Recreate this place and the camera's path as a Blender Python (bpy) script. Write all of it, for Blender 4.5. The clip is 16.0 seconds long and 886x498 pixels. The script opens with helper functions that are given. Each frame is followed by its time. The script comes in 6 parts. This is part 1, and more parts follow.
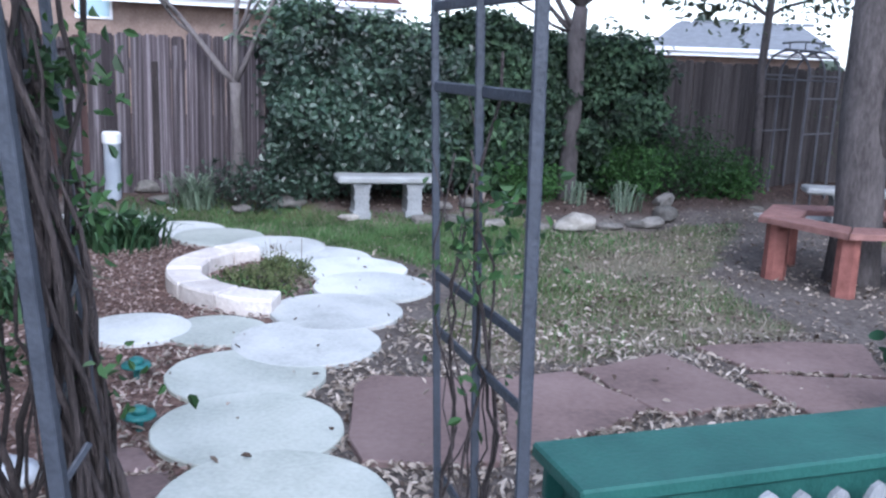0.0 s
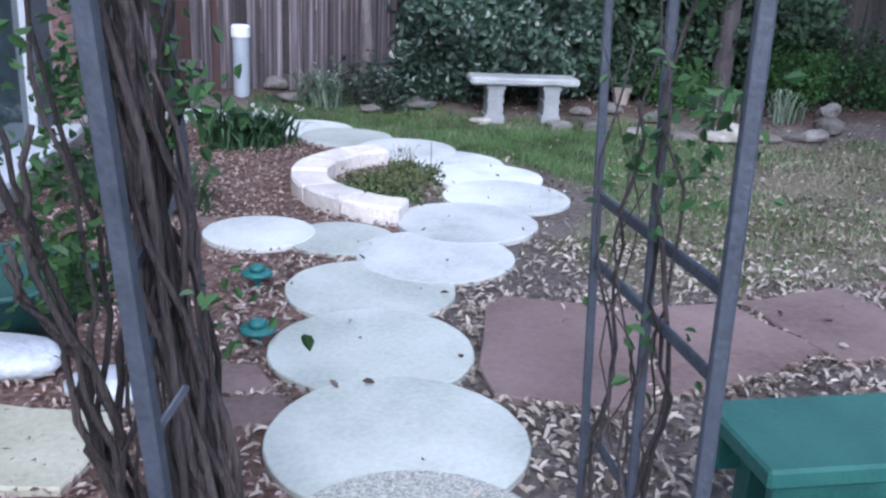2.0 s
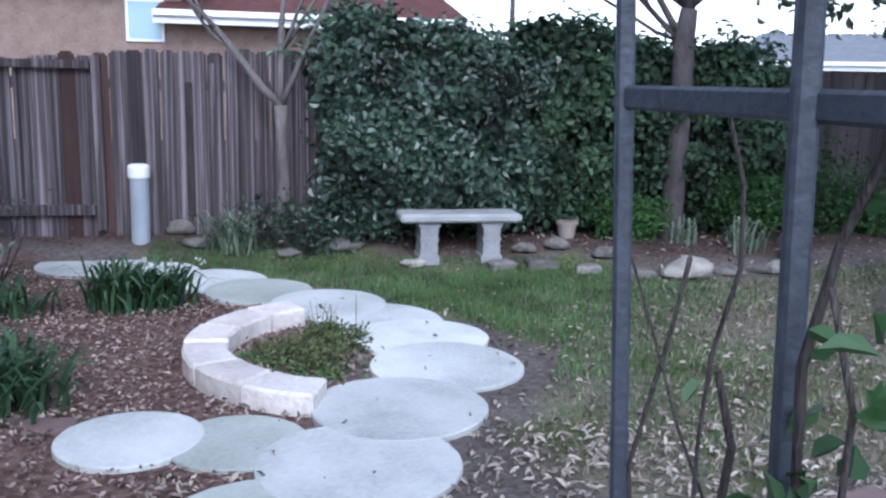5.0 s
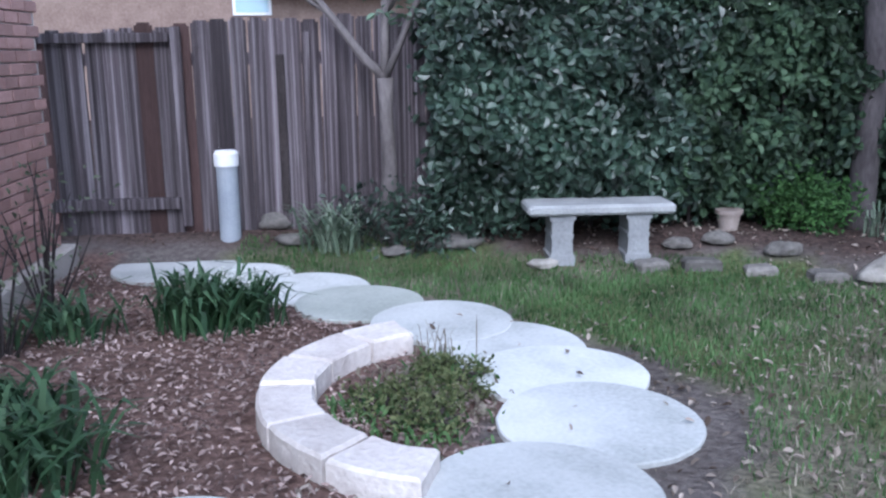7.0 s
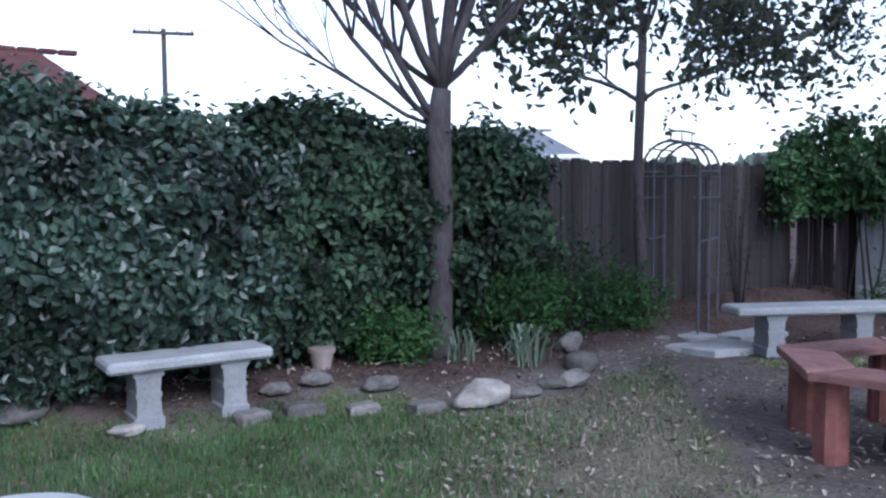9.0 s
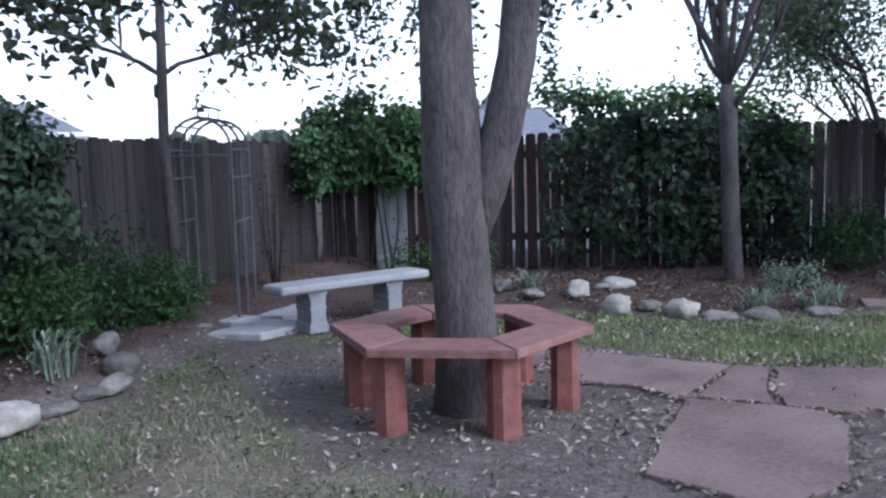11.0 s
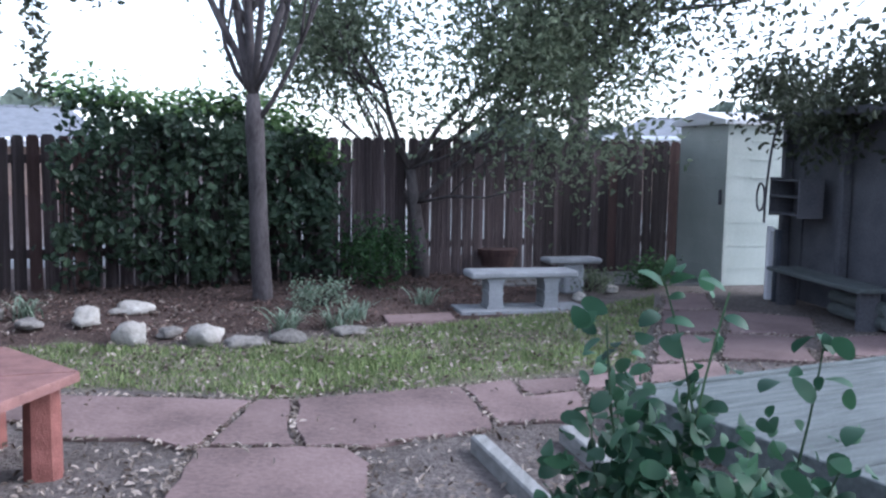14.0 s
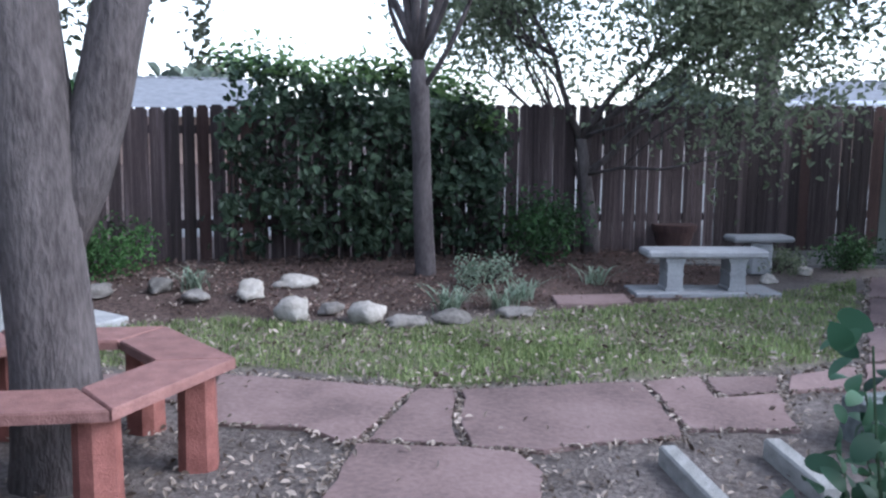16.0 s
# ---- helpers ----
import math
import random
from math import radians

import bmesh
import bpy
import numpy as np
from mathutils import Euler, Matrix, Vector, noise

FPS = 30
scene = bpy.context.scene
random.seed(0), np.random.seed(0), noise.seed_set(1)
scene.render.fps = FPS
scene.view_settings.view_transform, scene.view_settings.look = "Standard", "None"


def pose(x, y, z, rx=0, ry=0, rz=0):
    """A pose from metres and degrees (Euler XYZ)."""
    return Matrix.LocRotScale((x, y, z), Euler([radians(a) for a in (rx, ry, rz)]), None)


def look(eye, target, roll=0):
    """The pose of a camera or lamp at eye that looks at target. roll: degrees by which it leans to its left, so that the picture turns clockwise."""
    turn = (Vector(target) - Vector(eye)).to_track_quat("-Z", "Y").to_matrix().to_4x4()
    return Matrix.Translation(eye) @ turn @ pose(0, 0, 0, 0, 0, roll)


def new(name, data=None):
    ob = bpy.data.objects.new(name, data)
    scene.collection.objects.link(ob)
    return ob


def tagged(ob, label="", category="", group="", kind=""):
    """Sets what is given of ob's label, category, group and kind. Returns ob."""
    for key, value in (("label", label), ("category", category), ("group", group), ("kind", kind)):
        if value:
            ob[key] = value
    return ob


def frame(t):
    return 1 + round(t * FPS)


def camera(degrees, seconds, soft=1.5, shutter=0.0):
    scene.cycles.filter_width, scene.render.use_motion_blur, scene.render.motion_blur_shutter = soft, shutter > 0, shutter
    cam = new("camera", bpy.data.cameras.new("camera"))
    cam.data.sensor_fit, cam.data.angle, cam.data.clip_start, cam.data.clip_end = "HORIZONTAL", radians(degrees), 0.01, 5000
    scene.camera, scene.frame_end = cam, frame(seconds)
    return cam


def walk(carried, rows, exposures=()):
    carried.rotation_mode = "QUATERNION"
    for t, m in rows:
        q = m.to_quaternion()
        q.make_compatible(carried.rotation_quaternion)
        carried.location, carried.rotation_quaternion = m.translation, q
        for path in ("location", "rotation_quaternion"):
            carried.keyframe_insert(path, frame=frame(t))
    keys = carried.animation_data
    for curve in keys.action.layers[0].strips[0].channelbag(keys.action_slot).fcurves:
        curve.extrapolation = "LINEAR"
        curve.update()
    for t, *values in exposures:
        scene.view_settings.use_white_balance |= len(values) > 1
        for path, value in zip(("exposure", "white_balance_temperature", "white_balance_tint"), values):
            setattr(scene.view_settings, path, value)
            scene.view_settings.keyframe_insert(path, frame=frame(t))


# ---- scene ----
cam = camera(52.6, 16.0, 2.4)
PATH = [
    (0, (-0.031, 0.109, 1.549), (-0.039, 2.067, 1.14), 2.3),
    (0.5, (-0.106, 0.266, 1.519), (-0.274, 2.207, 1.069), 2.6),
    (1, (-0.111, 0.375, 1.499), (-0.37, 2.294, 0.997), 2.4),
    (1.5, (-0.104, 0.471, 1.486), (-0.409, 2.365, 0.921), 2.2),
    (2, (-0.129, 0.526, 1.48), (-0.396, 2.406, 0.854), 2.6),
    (2.5, (-0.171, 0.544, 1.506), (-0.332, 2.439, 0.887), 3.4),
    (3, (-0.164, 0.547, 1.527), (-0.246, 2.476, 1.007), 3.3),
    (3.2, (-0.157, 0.55, 1.536), (-0.212, 2.492, 1.063), 3.0),
    (5.3, (-0.245, 1.723, 1.47), (-0.424, 3.681, 1.103), 0.8),
    (5.5, (-0.26, 1.822, 1.452), (-0.469, 3.776, 1.081), 0.6),
    (6, (-0.268, 2.13, 1.443), (-0.58, 4.066, 1.048), 0.3),
    (6.5, (-0.396, 2.461, 1.411), (-0.78, 4.381, 1.005), -0.0),
    (7, (-0.451, 2.72, 1.461), (-0.848, 4.631, 1.027), -0.6),
    (7.5, (-0.413, 2.912, 1.558), (-0.72, 4.832, 1.092), -1.3),
    (8, (-0.473, 2.997, 1.504), (-0.524, 4.967, 1.164), -0.5),
    (8.5, (-0.678, 3.131, 1.474), (-0.382, 5.102, 1.304), -0.1),
    (9, (-0.764, 3.212, 1.456), (-0.167, 5.115, 1.309), -0.4),
    (9.5, (-0.762, 3.364, 1.451), (0.086, 5.168, 1.29), -0.8),
    (10, (-0.783, 3.535, 1.485), (0.31, 5.199, 1.297), -1.0),
    (10.2, (-0.793, 3.599, 1.482), (0.393, 5.198, 1.287), -1.2),
    (12.3, (-0.345, 3.674, 1.471), (1.434, 4.564, 1.256), -0.2),
    (12.5, (-0.272, 3.732, 1.444), (1.543, 4.546, 1.235), 0.2),
    (13, (-0.16, 3.765, 1.431), (1.716, 4.428, 1.234), 0.6),
    (13.5, (-0.066, 3.754, 1.452), (1.846, 4.307, 1.257), 0.6),
    (14, (0.008, 3.799, 1.48), (1.942, 4.266, 1.28), 0.9),
    (14.5, (0.133, 3.885, 1.478), (2.076, 4.31, 1.27), 1.2),
    (15, (0.271, 3.958, 1.472), (2.207, 4.409, 1.249), 1.2),
    (15.5, (0.404, 3.995, 1.475), (2.289, 4.613, 1.22), 0.6),
    (16, (0.469, 4.034, 1.484), (2.282, 4.833, 1.21), 0.6),
]
walk(cam, [(t, look(eye, target, roll)) for t, eye, target, roll in PATH], [(0, 1.60, 5520, 13), (3, 1.58, 5480, 15), (5.5, 1.32, 5420, 13), (7, 1.42, 5420, 14), (7.8, 1.46, 5400, 14), (8.5, 1.26, 5330, 14), (9.2, 1.14, 5320, 15), (10, 1.18, 5360, 15), (12.3, 1.58, 5540, 13), (14.5, 1.84, 5600, 14), (16, 1.80, 5640, 13)])

# ---------------- world and light ----------------

world = bpy.data.worlds.new("overcast_sky")
scene.world = world
world.use_nodes = True
wn = world.node_tree.nodes
wl = world.node_tree.links
sky = wn.new("ShaderNodeTexSky")
sky.sky_type = "NISHITA"
sky.sun_disc = False
sky.sun_elevation = radians(40)
sky.sun_rotation = radians(168)
sky.air_density = 1.0
sky.dust_density = 1.0
grey = wn.new("ShaderNodeHueSaturation")
grey.inputs["Saturation"].default_value = 0.45
wl.new(sky.outputs[0], grey.inputs["Color"])
wl.new(grey.outputs[0], wn["Background"].inputs[0])
wn["Background"].inputs[1].default_value = 0.15
sun_data = bpy.data.lights.new("sun", "SUN")
sun_data.energy = 0.8
sun_data.angle = radians(25)
sun_data.color = (1.0, 0.96, 0.92)
sun = new("sun", sun_data)
sun.rotation_euler = (radians(50), 0, radians(12))

# ---------------- materials ----------------
def mat(name, a, b, rough=0.85, scale=6.0, fine=60.0, bump=0.3, fine_mix=0.35, metal=0.0, stretch=(1, 1, 1), rand=0.0, island=0.0, detail=6.0, spec=0.3, c=None):
    """Two-scale noise material between colours a and b, an optional stain colour c, with relief."""
    m = bpy.data.materials.new(name)
    m.use_nodes = True
    n, l = m.node_tree.nodes, m.node_tree.links
    bsdf = n["Principled BSDF"]
    bsdf.inputs["Roughness"].default_value = rough
    bsdf.inputs["Metallic"].default_value = metal
    bsdf.inputs["Specular IOR Level"].default_value = spec
    tc = n.new("ShaderNodeTexCoord")
    mp = n.new("ShaderNodeMapping")
    mp.inputs["Scale"].default_value = stretch
    l.new(tc.outputs["Object"], mp.inputs["Vector"])
    n1 = n.new("ShaderNodeTexNoise")
    n1.inputs["Scale"].default_value = scale
    n1.inputs["Detail"].default_value = detail
    n2 = n.new("ShaderNodeTexNoise")
    n2.inputs["Scale"].default_value = fine
    n2.inputs["Detail"].default_value = 4
    vec = mp.outputs[0]
    if rand or island:
        add = n.new("ShaderNodeVectorMath")
        add.operation = "ADD"
        oi = n.new("ShaderNodeObjectInfo") if rand else n.new("ShaderNodeNewGeometry")
        sc = n.new("ShaderNodeMath")
        sc.operation = "MULTIPLY"
        sc.inputs[1].default_value = 37.0
        l.new(oi.outputs["Random" if rand else "Random Per Island"], sc.inputs[0])
        l.new(mp.outputs[0], add.inputs[0])
        l.new(sc.outputs[0], add.inputs[1])
        vec = add.outputs[0]
    l.new(vec, n1.inputs["Vector"])
    l.new(vec, n2.inputs["Vector"])
    mix = n.new("ShaderNodeMix")
    mix.data_type = "FLOAT"
    mix.inputs[0].default_value = fine_mix
    l.new(n1.outputs["Fac"], mix.inputs[2])
    l.new(n2.outputs["Fac"], mix.inputs[3])
    ramp = n.new("ShaderNodeValToRGB")
    e = ramp.color_ramp.elements
    e[0].position, e[0].color = 0.32, (*a, 1)
    e[1].position, e[1].color = 0.68, (*b, 1)
    if c:
        k = ramp.color_ramp.elements.new(0.5)
        k.color = (*c, 1)
    l.new(mix.outputs[0], ramp.inputs[0])
    out = ramp.outputs[0]
    if rand or island:
        hs = n.new("ShaderNodeHueSaturation")
        mr = n.new("ShaderNodeMapRange")
        mr.inputs[3].default_value = 1 - (rand or island)
        mr.inputs[4].default_value = 1 + (rand or island)
        l.new(oi.outputs["Random" if rand else "Random Per Island"], mr.inputs[0])
        l.new(mr.outputs[0], hs.inputs["Value"])
        l.new(out, hs.inputs["Color"])
        out = hs.outputs[0]
    l.new(out, bsdf.inputs["Base Color"])
    bm_ = n.new("ShaderNodeBump")
    bm_.inputs["Strength"].default_value = bump
    bm_.inputs["Distance"].default_value = 0.02
    l.new(n2.outputs["Fac"], bm_.inputs["Height"])
    l.new(bm_.outputs[0], bsdf.inputs["Normal"])
    return m


def leaf_mat(name, a, b, vary=0.5, rough=0.5, spec=0.35, trans=0.25):
    """Leaf colours that differ from leaf to leaf, with some light let through."""
    m = bpy.data.materials.new(name)
    m.use_nodes = True
    n, l = m.node_tree.nodes, m.node_tree.links
    bsdf = n["Principled BSDF"]
    bsdf.inputs["Roughness"].default_value = rough
    bsdf.inputs["Specular IOR Level"].default_value = spec
    g = n.new("ShaderNodeNewGeometry")
    ramp = n.new("ShaderNodeValToRGB")
    e = ramp.color_ramp.elements
    e[0].color, e[1].color = (*a, 1), (*b, 1)
    l.new(g.outputs["Random Per Island"], ramp.inputs[0])
    tc = n.new("ShaderNodeTexCoord")
    ns = n.new("ShaderNodeTexNoise")
    ns.inputs["Scale"].default_value = 2.2
    l.new(tc.outputs["Object"], ns.inputs["Vector"])
    mr = n.new("ShaderNodeMapRange")
    mr.inputs[1].default_value, mr.inputs[2].default_value = 0.3, 0.7
    mr.inputs[3].default_value, mr.inputs[4].default_value = 1 - vary, 1 + vary
    l.new(ns.outputs["Fac"], mr.inputs[0])
    hs = n.new("ShaderNodeHueSaturation")
    l.new(mr.outputs[0], hs.inputs["Value"])
    l.new(ramp.outputs[0], hs.inputs["Color"])
    l.new(hs.outputs[0], bsdf.inputs["Base Color"])
    tr = n.new("ShaderNodeBsdfTranslucent")
    l.new(hs.outputs[0], tr.inputs["Color"])
    mx = n.new("ShaderNodeMixShader")
    mx.inputs[0].default_value = trans
    l.new(bsdf.outputs[0], mx.inputs[1])
    l.new(tr.outputs[0], mx.inputs[2])
    l.new(mx.outputs[0], n["Material Output"].inputs["Surface"])
    return m


M_BOARD = mat("weathered_cedar", (0.026, 0.021, 0.024), (0.27, 0.242, 0.262), 0.9, 2.2, 40.0, 0.6, 0.22, stretch=(16, 16, 0.3), rand=0.5, c=(0.085, 0.07, 0.077))
# Far north boards: the trees' shade is put into this darker cedar.
M_BOARD_SHADE = mat("shaded_cedar", (0.022, 0.019, 0.02), (0.09, 0.08, 0.082), 0.9, 3.0, 40.0, 0.5, 0.4, stretch=(8, 8, 0.4), rand=0.25, c=(0.05, 0.043, 0.044))
M_BOARD_RED = mat("stained_cedar", (0.036, 0.021, 0.02), (0.095, 0.057, 0.053), 0.9, 3.0, 40.0, 0.5, 0.4, stretch=(6, 6, 0.5), rand=0.4)
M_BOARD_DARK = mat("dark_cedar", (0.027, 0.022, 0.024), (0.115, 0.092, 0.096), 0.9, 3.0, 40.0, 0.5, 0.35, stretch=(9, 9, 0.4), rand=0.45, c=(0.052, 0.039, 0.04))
M_CONC = mat("pale_concrete", (0.36, 0.375, 0.365), (0.64, 0.65, 0.64), 0.85, 2.2, 45.0, 0.25, 0.28, rand=0.14, c=(0.52, 0.535, 0.525))
M_CONC_OLD = mat("mossy_concrete", (0.30, 0.325, 0.295), (0.50, 0.525, 0.49), 0.85, 2.2, 45.0, 0.25, 0.3, rand=0.08, c=(0.41, 0.435, 0.40))
M_PEBBLE = mat("pebbled_concrete", (0.2, 0.2, 0.18), (0.6, 0.6, 0.55), 0.85, 45.0, 90.0, 0.8, 0.5)
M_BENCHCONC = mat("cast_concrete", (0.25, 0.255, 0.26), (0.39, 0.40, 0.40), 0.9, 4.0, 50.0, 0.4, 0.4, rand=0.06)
M_BENCHGREY = mat("weathered_shaded_concrete", (0.19, 0.195, 0.205), (0.31, 0.32, 0.33), 0.9, 4.0, 50.0, 0.4, 0.4, rand=0.06)
M_LIME = mat("limestone", (0.46, 0.41, 0.385), (0.70, 0.655, 0.625), 0.9, 4.0, 35.0, 0.5, 0.4, rand=0.12)
M_FLAG = mat("red_sandstone", (0.10, 0.071, 0.067), (0.225, 0.165, 0.158), 0.9, 1.8, 30.0, 0.35, 0.3, rand=0.16, c=(0.175, 0.123, 0.117))
M_ROCK = mat("fieldstone", (0.08, 0.075, 0.07), (0.22, 0.205, 0.19), 0.95, 6.0, 30.0, 0.7, 0.4, rand=0.3)
M_ROCKP = mat("pale_fieldstone", (0.22, 0.205, 0.185), (0.42, 0.395, 0.36), 0.95, 5.0, 30.0, 0.6, 0.4)
M_REDWOOD = mat("redwood_stain", (0.14, 0.05, 0.042), (0.27, 0.112, 0.094), 0.6, 4.0, 40.0, 0.3, 0.4, stretch=(3, 3, 3), rand=0.1)
M_REDWOOD_TOP = mat("faded_redwood", (0.15, 0.075, 0.067), (0.285, 0.152, 0.136), 0.75, 4.0, 40.0, 0.3, 0.4, stretch=(3, 3, 3), rand=0.12)
M_BARK = mat("grey_bark", (0.036, 0.031, 0.032), (0.125, 0.11, 0.109), 0.95, 9.0, 45.0, 0.9, 0.45, stretch=(1, 1, 0.35))
M_BARK_L = mat("smooth_bark", (0.035, 0.03, 0.032), (0.105, 0.092, 0.094), 0.95, 6.0, 40.0, 0.5, 0.4, stretch=(1, 1, 0.4))
M_BARK_P = mat("pale_bark", (0.085, 0.073, 0.073), (0.185, 0.165, 0.162), 0.9, 6.0, 40.0, 0.5, 0.4, stretch=(1, 1, 0.4))
M_VINE = mat("vine_bark", (0.019, 0.016, 0.017), (0.08, 0.065, 0.064), 0.95, 10.0, 60.0, 0.9, 0.5, stretch=(3, 3, 0.4), rand=0.5)
M_STEEL = mat("painted_steel", (0.024, 0.029, 0.041), (0.06, 0.069, 0.09), 0.55, 8.0, 80.0, 0.2, 0.4, spec=0.4)
M_GREEN = mat("green_paint", (0.013, 0.068, 0.060), (0.028, 0.112, 0.095), 0.55, 5.0, 60.0, 0.2, 0.3)
M_PICKET = mat("grey_picket", (0.16, 0.17, 0.185), (0.34, 0.35, 0.37), 0.9, 4.0, 45.0, 0.5, 0.4, stretch=(4, 4, 0.6), rand=0.15)
M_ASPHALT = mat("worn_asphalt", (0.10, 0.10, 0.10), (0.2, 0.2, 0.195), 0.9, 1.5, 60.0, 0.4, 0.4)
M_PVC = mat("white_pvc", (0.24, 0.27, 0.31), (0.34, 0.37, 0.41), 0.5, 5.0, 60.0, 0.1, 0.3)
M_BRICK = mat("red_brick", (0.31, 0.175, 0.155), (0.46, 0.285, 0.255), 0.9, 5.0, 60.0, 0.4, 0.4, rand=0.18)
M_MORTAR = mat("mortar", (0.4, 0.36, 0.33), (0.55, 0.5, 0.47), 0.95, 8.0, 70.0, 0.5, 0.4)
M_TANBRICK = mat("tan_brick", (0.16, 0.11, 0.09), (0.28, 0.21, 0.18), 0.9, 3.0, 20.0, 0.4, 0.5)
M_FOOT = mat("footing_concrete", (0.34, 0.31, 0.28), (0.52, 0.48, 0.44), 0.95, 3.0, 40.0, 0.5, 0.4)
M_WHITE = mat("white_trim", (0.66, 0.67, 0.70), (0.8, 0.81, 0.83), 0.6, 3.0, 30.0, 0.1, 0.3)
M_ROOFR = mat("red_shingle", (0.06, 0.022, 0.02), (0.12, 0.05, 0.045), 0.9, 4.0, 30.0, 0.4, 0.4)
M_ROOFG = mat("grey_shingle", (0.13, 0.14, 0.155), (0.21, 0.22, 0.24), 0.9, 4.0, 30.0, 0.3, 0.4)
M_SHED = mat("sage_metal", (0.32, 0.355, 0.32), (0.43, 0.465, 0.43), 0.5, 2.0, 30.0, 0.1, 0.3)
M_DARK = mat("dark_panel", (0.055, 0.056, 0.066), (0.125, 0.126, 0.142), 0.8, 3.0, 40.0, 0.3, 0.4)
M_DECK = mat("grey_deck", (0.06, 0.072, 0.072), (0.165, 0.184, 0.182), 0.9, 3.0, 40.0, 0.5, 0.45, stretch=(1, 8, 8), rand=0.12)
M_POT = mat("clay_pot", (0.25, 0.2, 0.18), (0.36, 0.31, 0.28), 0.85, 6.0, 40.0, 0.2, 0.3)
M_TEAL = mat("teal_plastic", (0.014, 0.10, 0.10), (0.04, 0.17, 0.165), 0.45, 6.0, 50.0, 0.1, 0.3)
M_TUB = mat("dark_green_plastic", (0.012, 0.05, 0.045), (0.03, 0.09, 0.08), 0.45, 6.0, 50.0, 0.1, 0.3)
M_HEDGE = leaf_mat("hedge_leaf", (0.013, 0.030, 0.020), (0.066, 0.104, 0.075), 0.7, 0.33, 0.5, 0.15)
# Sprigs over the hedge top; sky brightness is put into their paler colour.
M_HEDGE_SKYLIT = leaf_mat("skylit_hedge_tip", (0.055, 0.10, 0.06), (0.15, 0.22, 0.15), 0.4, 0.45, 0.4)
M_HEDGE2 = leaf_mat("ivy_leaf", (0.02, 0.05, 0.02), (0.06, 0.13, 0.045), 0.5, 0.5, 0.3)
M_OAK = leaf_mat("oak_leaf", (0.03, 0.038, 0.025), (0.085, 0.10, 0.066), 0.4, 0.5, 0.3, 0.35)
M_PALE = leaf_mat("pale_leaf", (0.085, 0.112, 0.07), (0.22, 0.26, 0.175), 0.4, 0.5, 0.3, 0.55)
M_ROSE = leaf_mat("rose_leaf", (0.014, 0.048, 0.028), (0.055, 0.132, 0.07), 0.4, 0.5, 0.3, 0.35)
M_GRASS = leaf_mat("grass_blade", (0.045, 0.10, 0.034), (0.135, 0.225, 0.092), 0.4, 0.7, 0.2)
M_GRASS_E = leaf_mat("fresh_grass", (0.10, 0.145, 0.055), (0.27, 0.325, 0.145), 0.35, 0.7, 0.2)
M_PRIVET = leaf_mat("privet_leaf", (0.012, 0.026, 0.016), (0.056, 0.094, 0.052), 0.75, 0.55, 0.25, 0.2)
M_VINELEAF = leaf_mat("vine_leaf", (0.018, 0.036, 0.022), (0.066, 0.102, 0.062), 0.6, 0.5, 0.35, 0.4)
# Top leaves of the vine, lightened for the light behind them.
M_TUFT = leaf_mat("backlit_vine_leaf", (0.10, 0.18, 0.07), (0.24, 0.36, 0.16), 0.3, 0.5, 0.3, 0.6)
M_STRAW = leaf_mat("dry_grass", (0.16, 0.14, 0.11), (0.36, 0.325, 0.26), 0.3, 0.8, 0.1)
M_LITTER = leaf_mat("dead_leaf", (0.06, 0.043, 0.034), (0.44, 0.38, 0.33), 0.3, 0.85, 0.1, 0.1)
M_CHIP = leaf_mat("wood_chip", (0.06, 0.036, 0.031), (0.44, 0.35, 0.325), 0.4, 0.9, 0.1, 0.0)
M_CHIP_DARK = leaf_mat("dark_wood_chip", (0.045, 0.028, 0.024), (0.21, 0.15, 0.13), 0.4, 0.9, 0.1, 0.0)
M_WEED = leaf_mat("weed_leaf", (0.06, 0.09, 0.035), (0.2, 0.22, 0.105), 0.4, 0.6, 0.2)
M_AGAVE = leaf_mat("silver_leaf", (0.10, 0.15, 0.10), (0.27, 0.33, 0.25), 0.3, 0.5, 0.3)
M_LILY = leaf_mat("lily_leaf", (0.022, 0.056, 0.026), (0.075, 0.138, 0.068), 0.45, 0.5, 0.3)
M_BLOOM = leaf_mat("white_bloom", (0.5, 0.52, 0.5), (0.75, 0.76, 0.74), 0.2, 0.6, 0.2)
M_FERN = leaf_mat("fern_leaf", (0.025, 0.065, 0.02), (0.075, 0.16, 0.05), 0.4, 0.6, 0.2)

# glass of the house door
M_GLASS = bpy.data.materials.new("door_glass")
M_GLASS.use_nodes = True
gb = M_GLASS.node_tree.nodes["Principled BSDF"]
gb.inputs["Base Color"].default_value = (0.03, 0.07, 0.08, 1)
gb.inputs["Roughness"].default_value = 0.08
gb.inputs["Specular IOR Level"].default_value = 0.7
M_WINDOW = bpy.data.materials.new("window_pane")
M_WINDOW.use_nodes = True
gb = M_WINDOW.node_tree.nodes["Principled BSDF"]
gb.inputs["Base Color"].default_value = (0.28, 0.42, 0.5, 1)
gb.inputs["Roughness"].default_value = 0.15

# ---------------- mesh helpers ----------------
R = random.Random(7)


def finish(name, bm, material, parent=None, smooth=False):
    me = bpy.data.meshes.new(name)
    bm.normal_update()
    bm.to_mesh(me)
    bm.free()
    if smooth:
        me.polygons.foreach_set("use_smooth", [True] * len(me.polygons))
    me.materials.append(material)
    ob = new(name, me)
    if parent:
        ob.parent = parent
    return ob


def part(name, bm, material, parent, label="", smooth=False):
    ob = finish(name, bm, material, parent, smooth)
    return tagged(ob, label) if label else ob


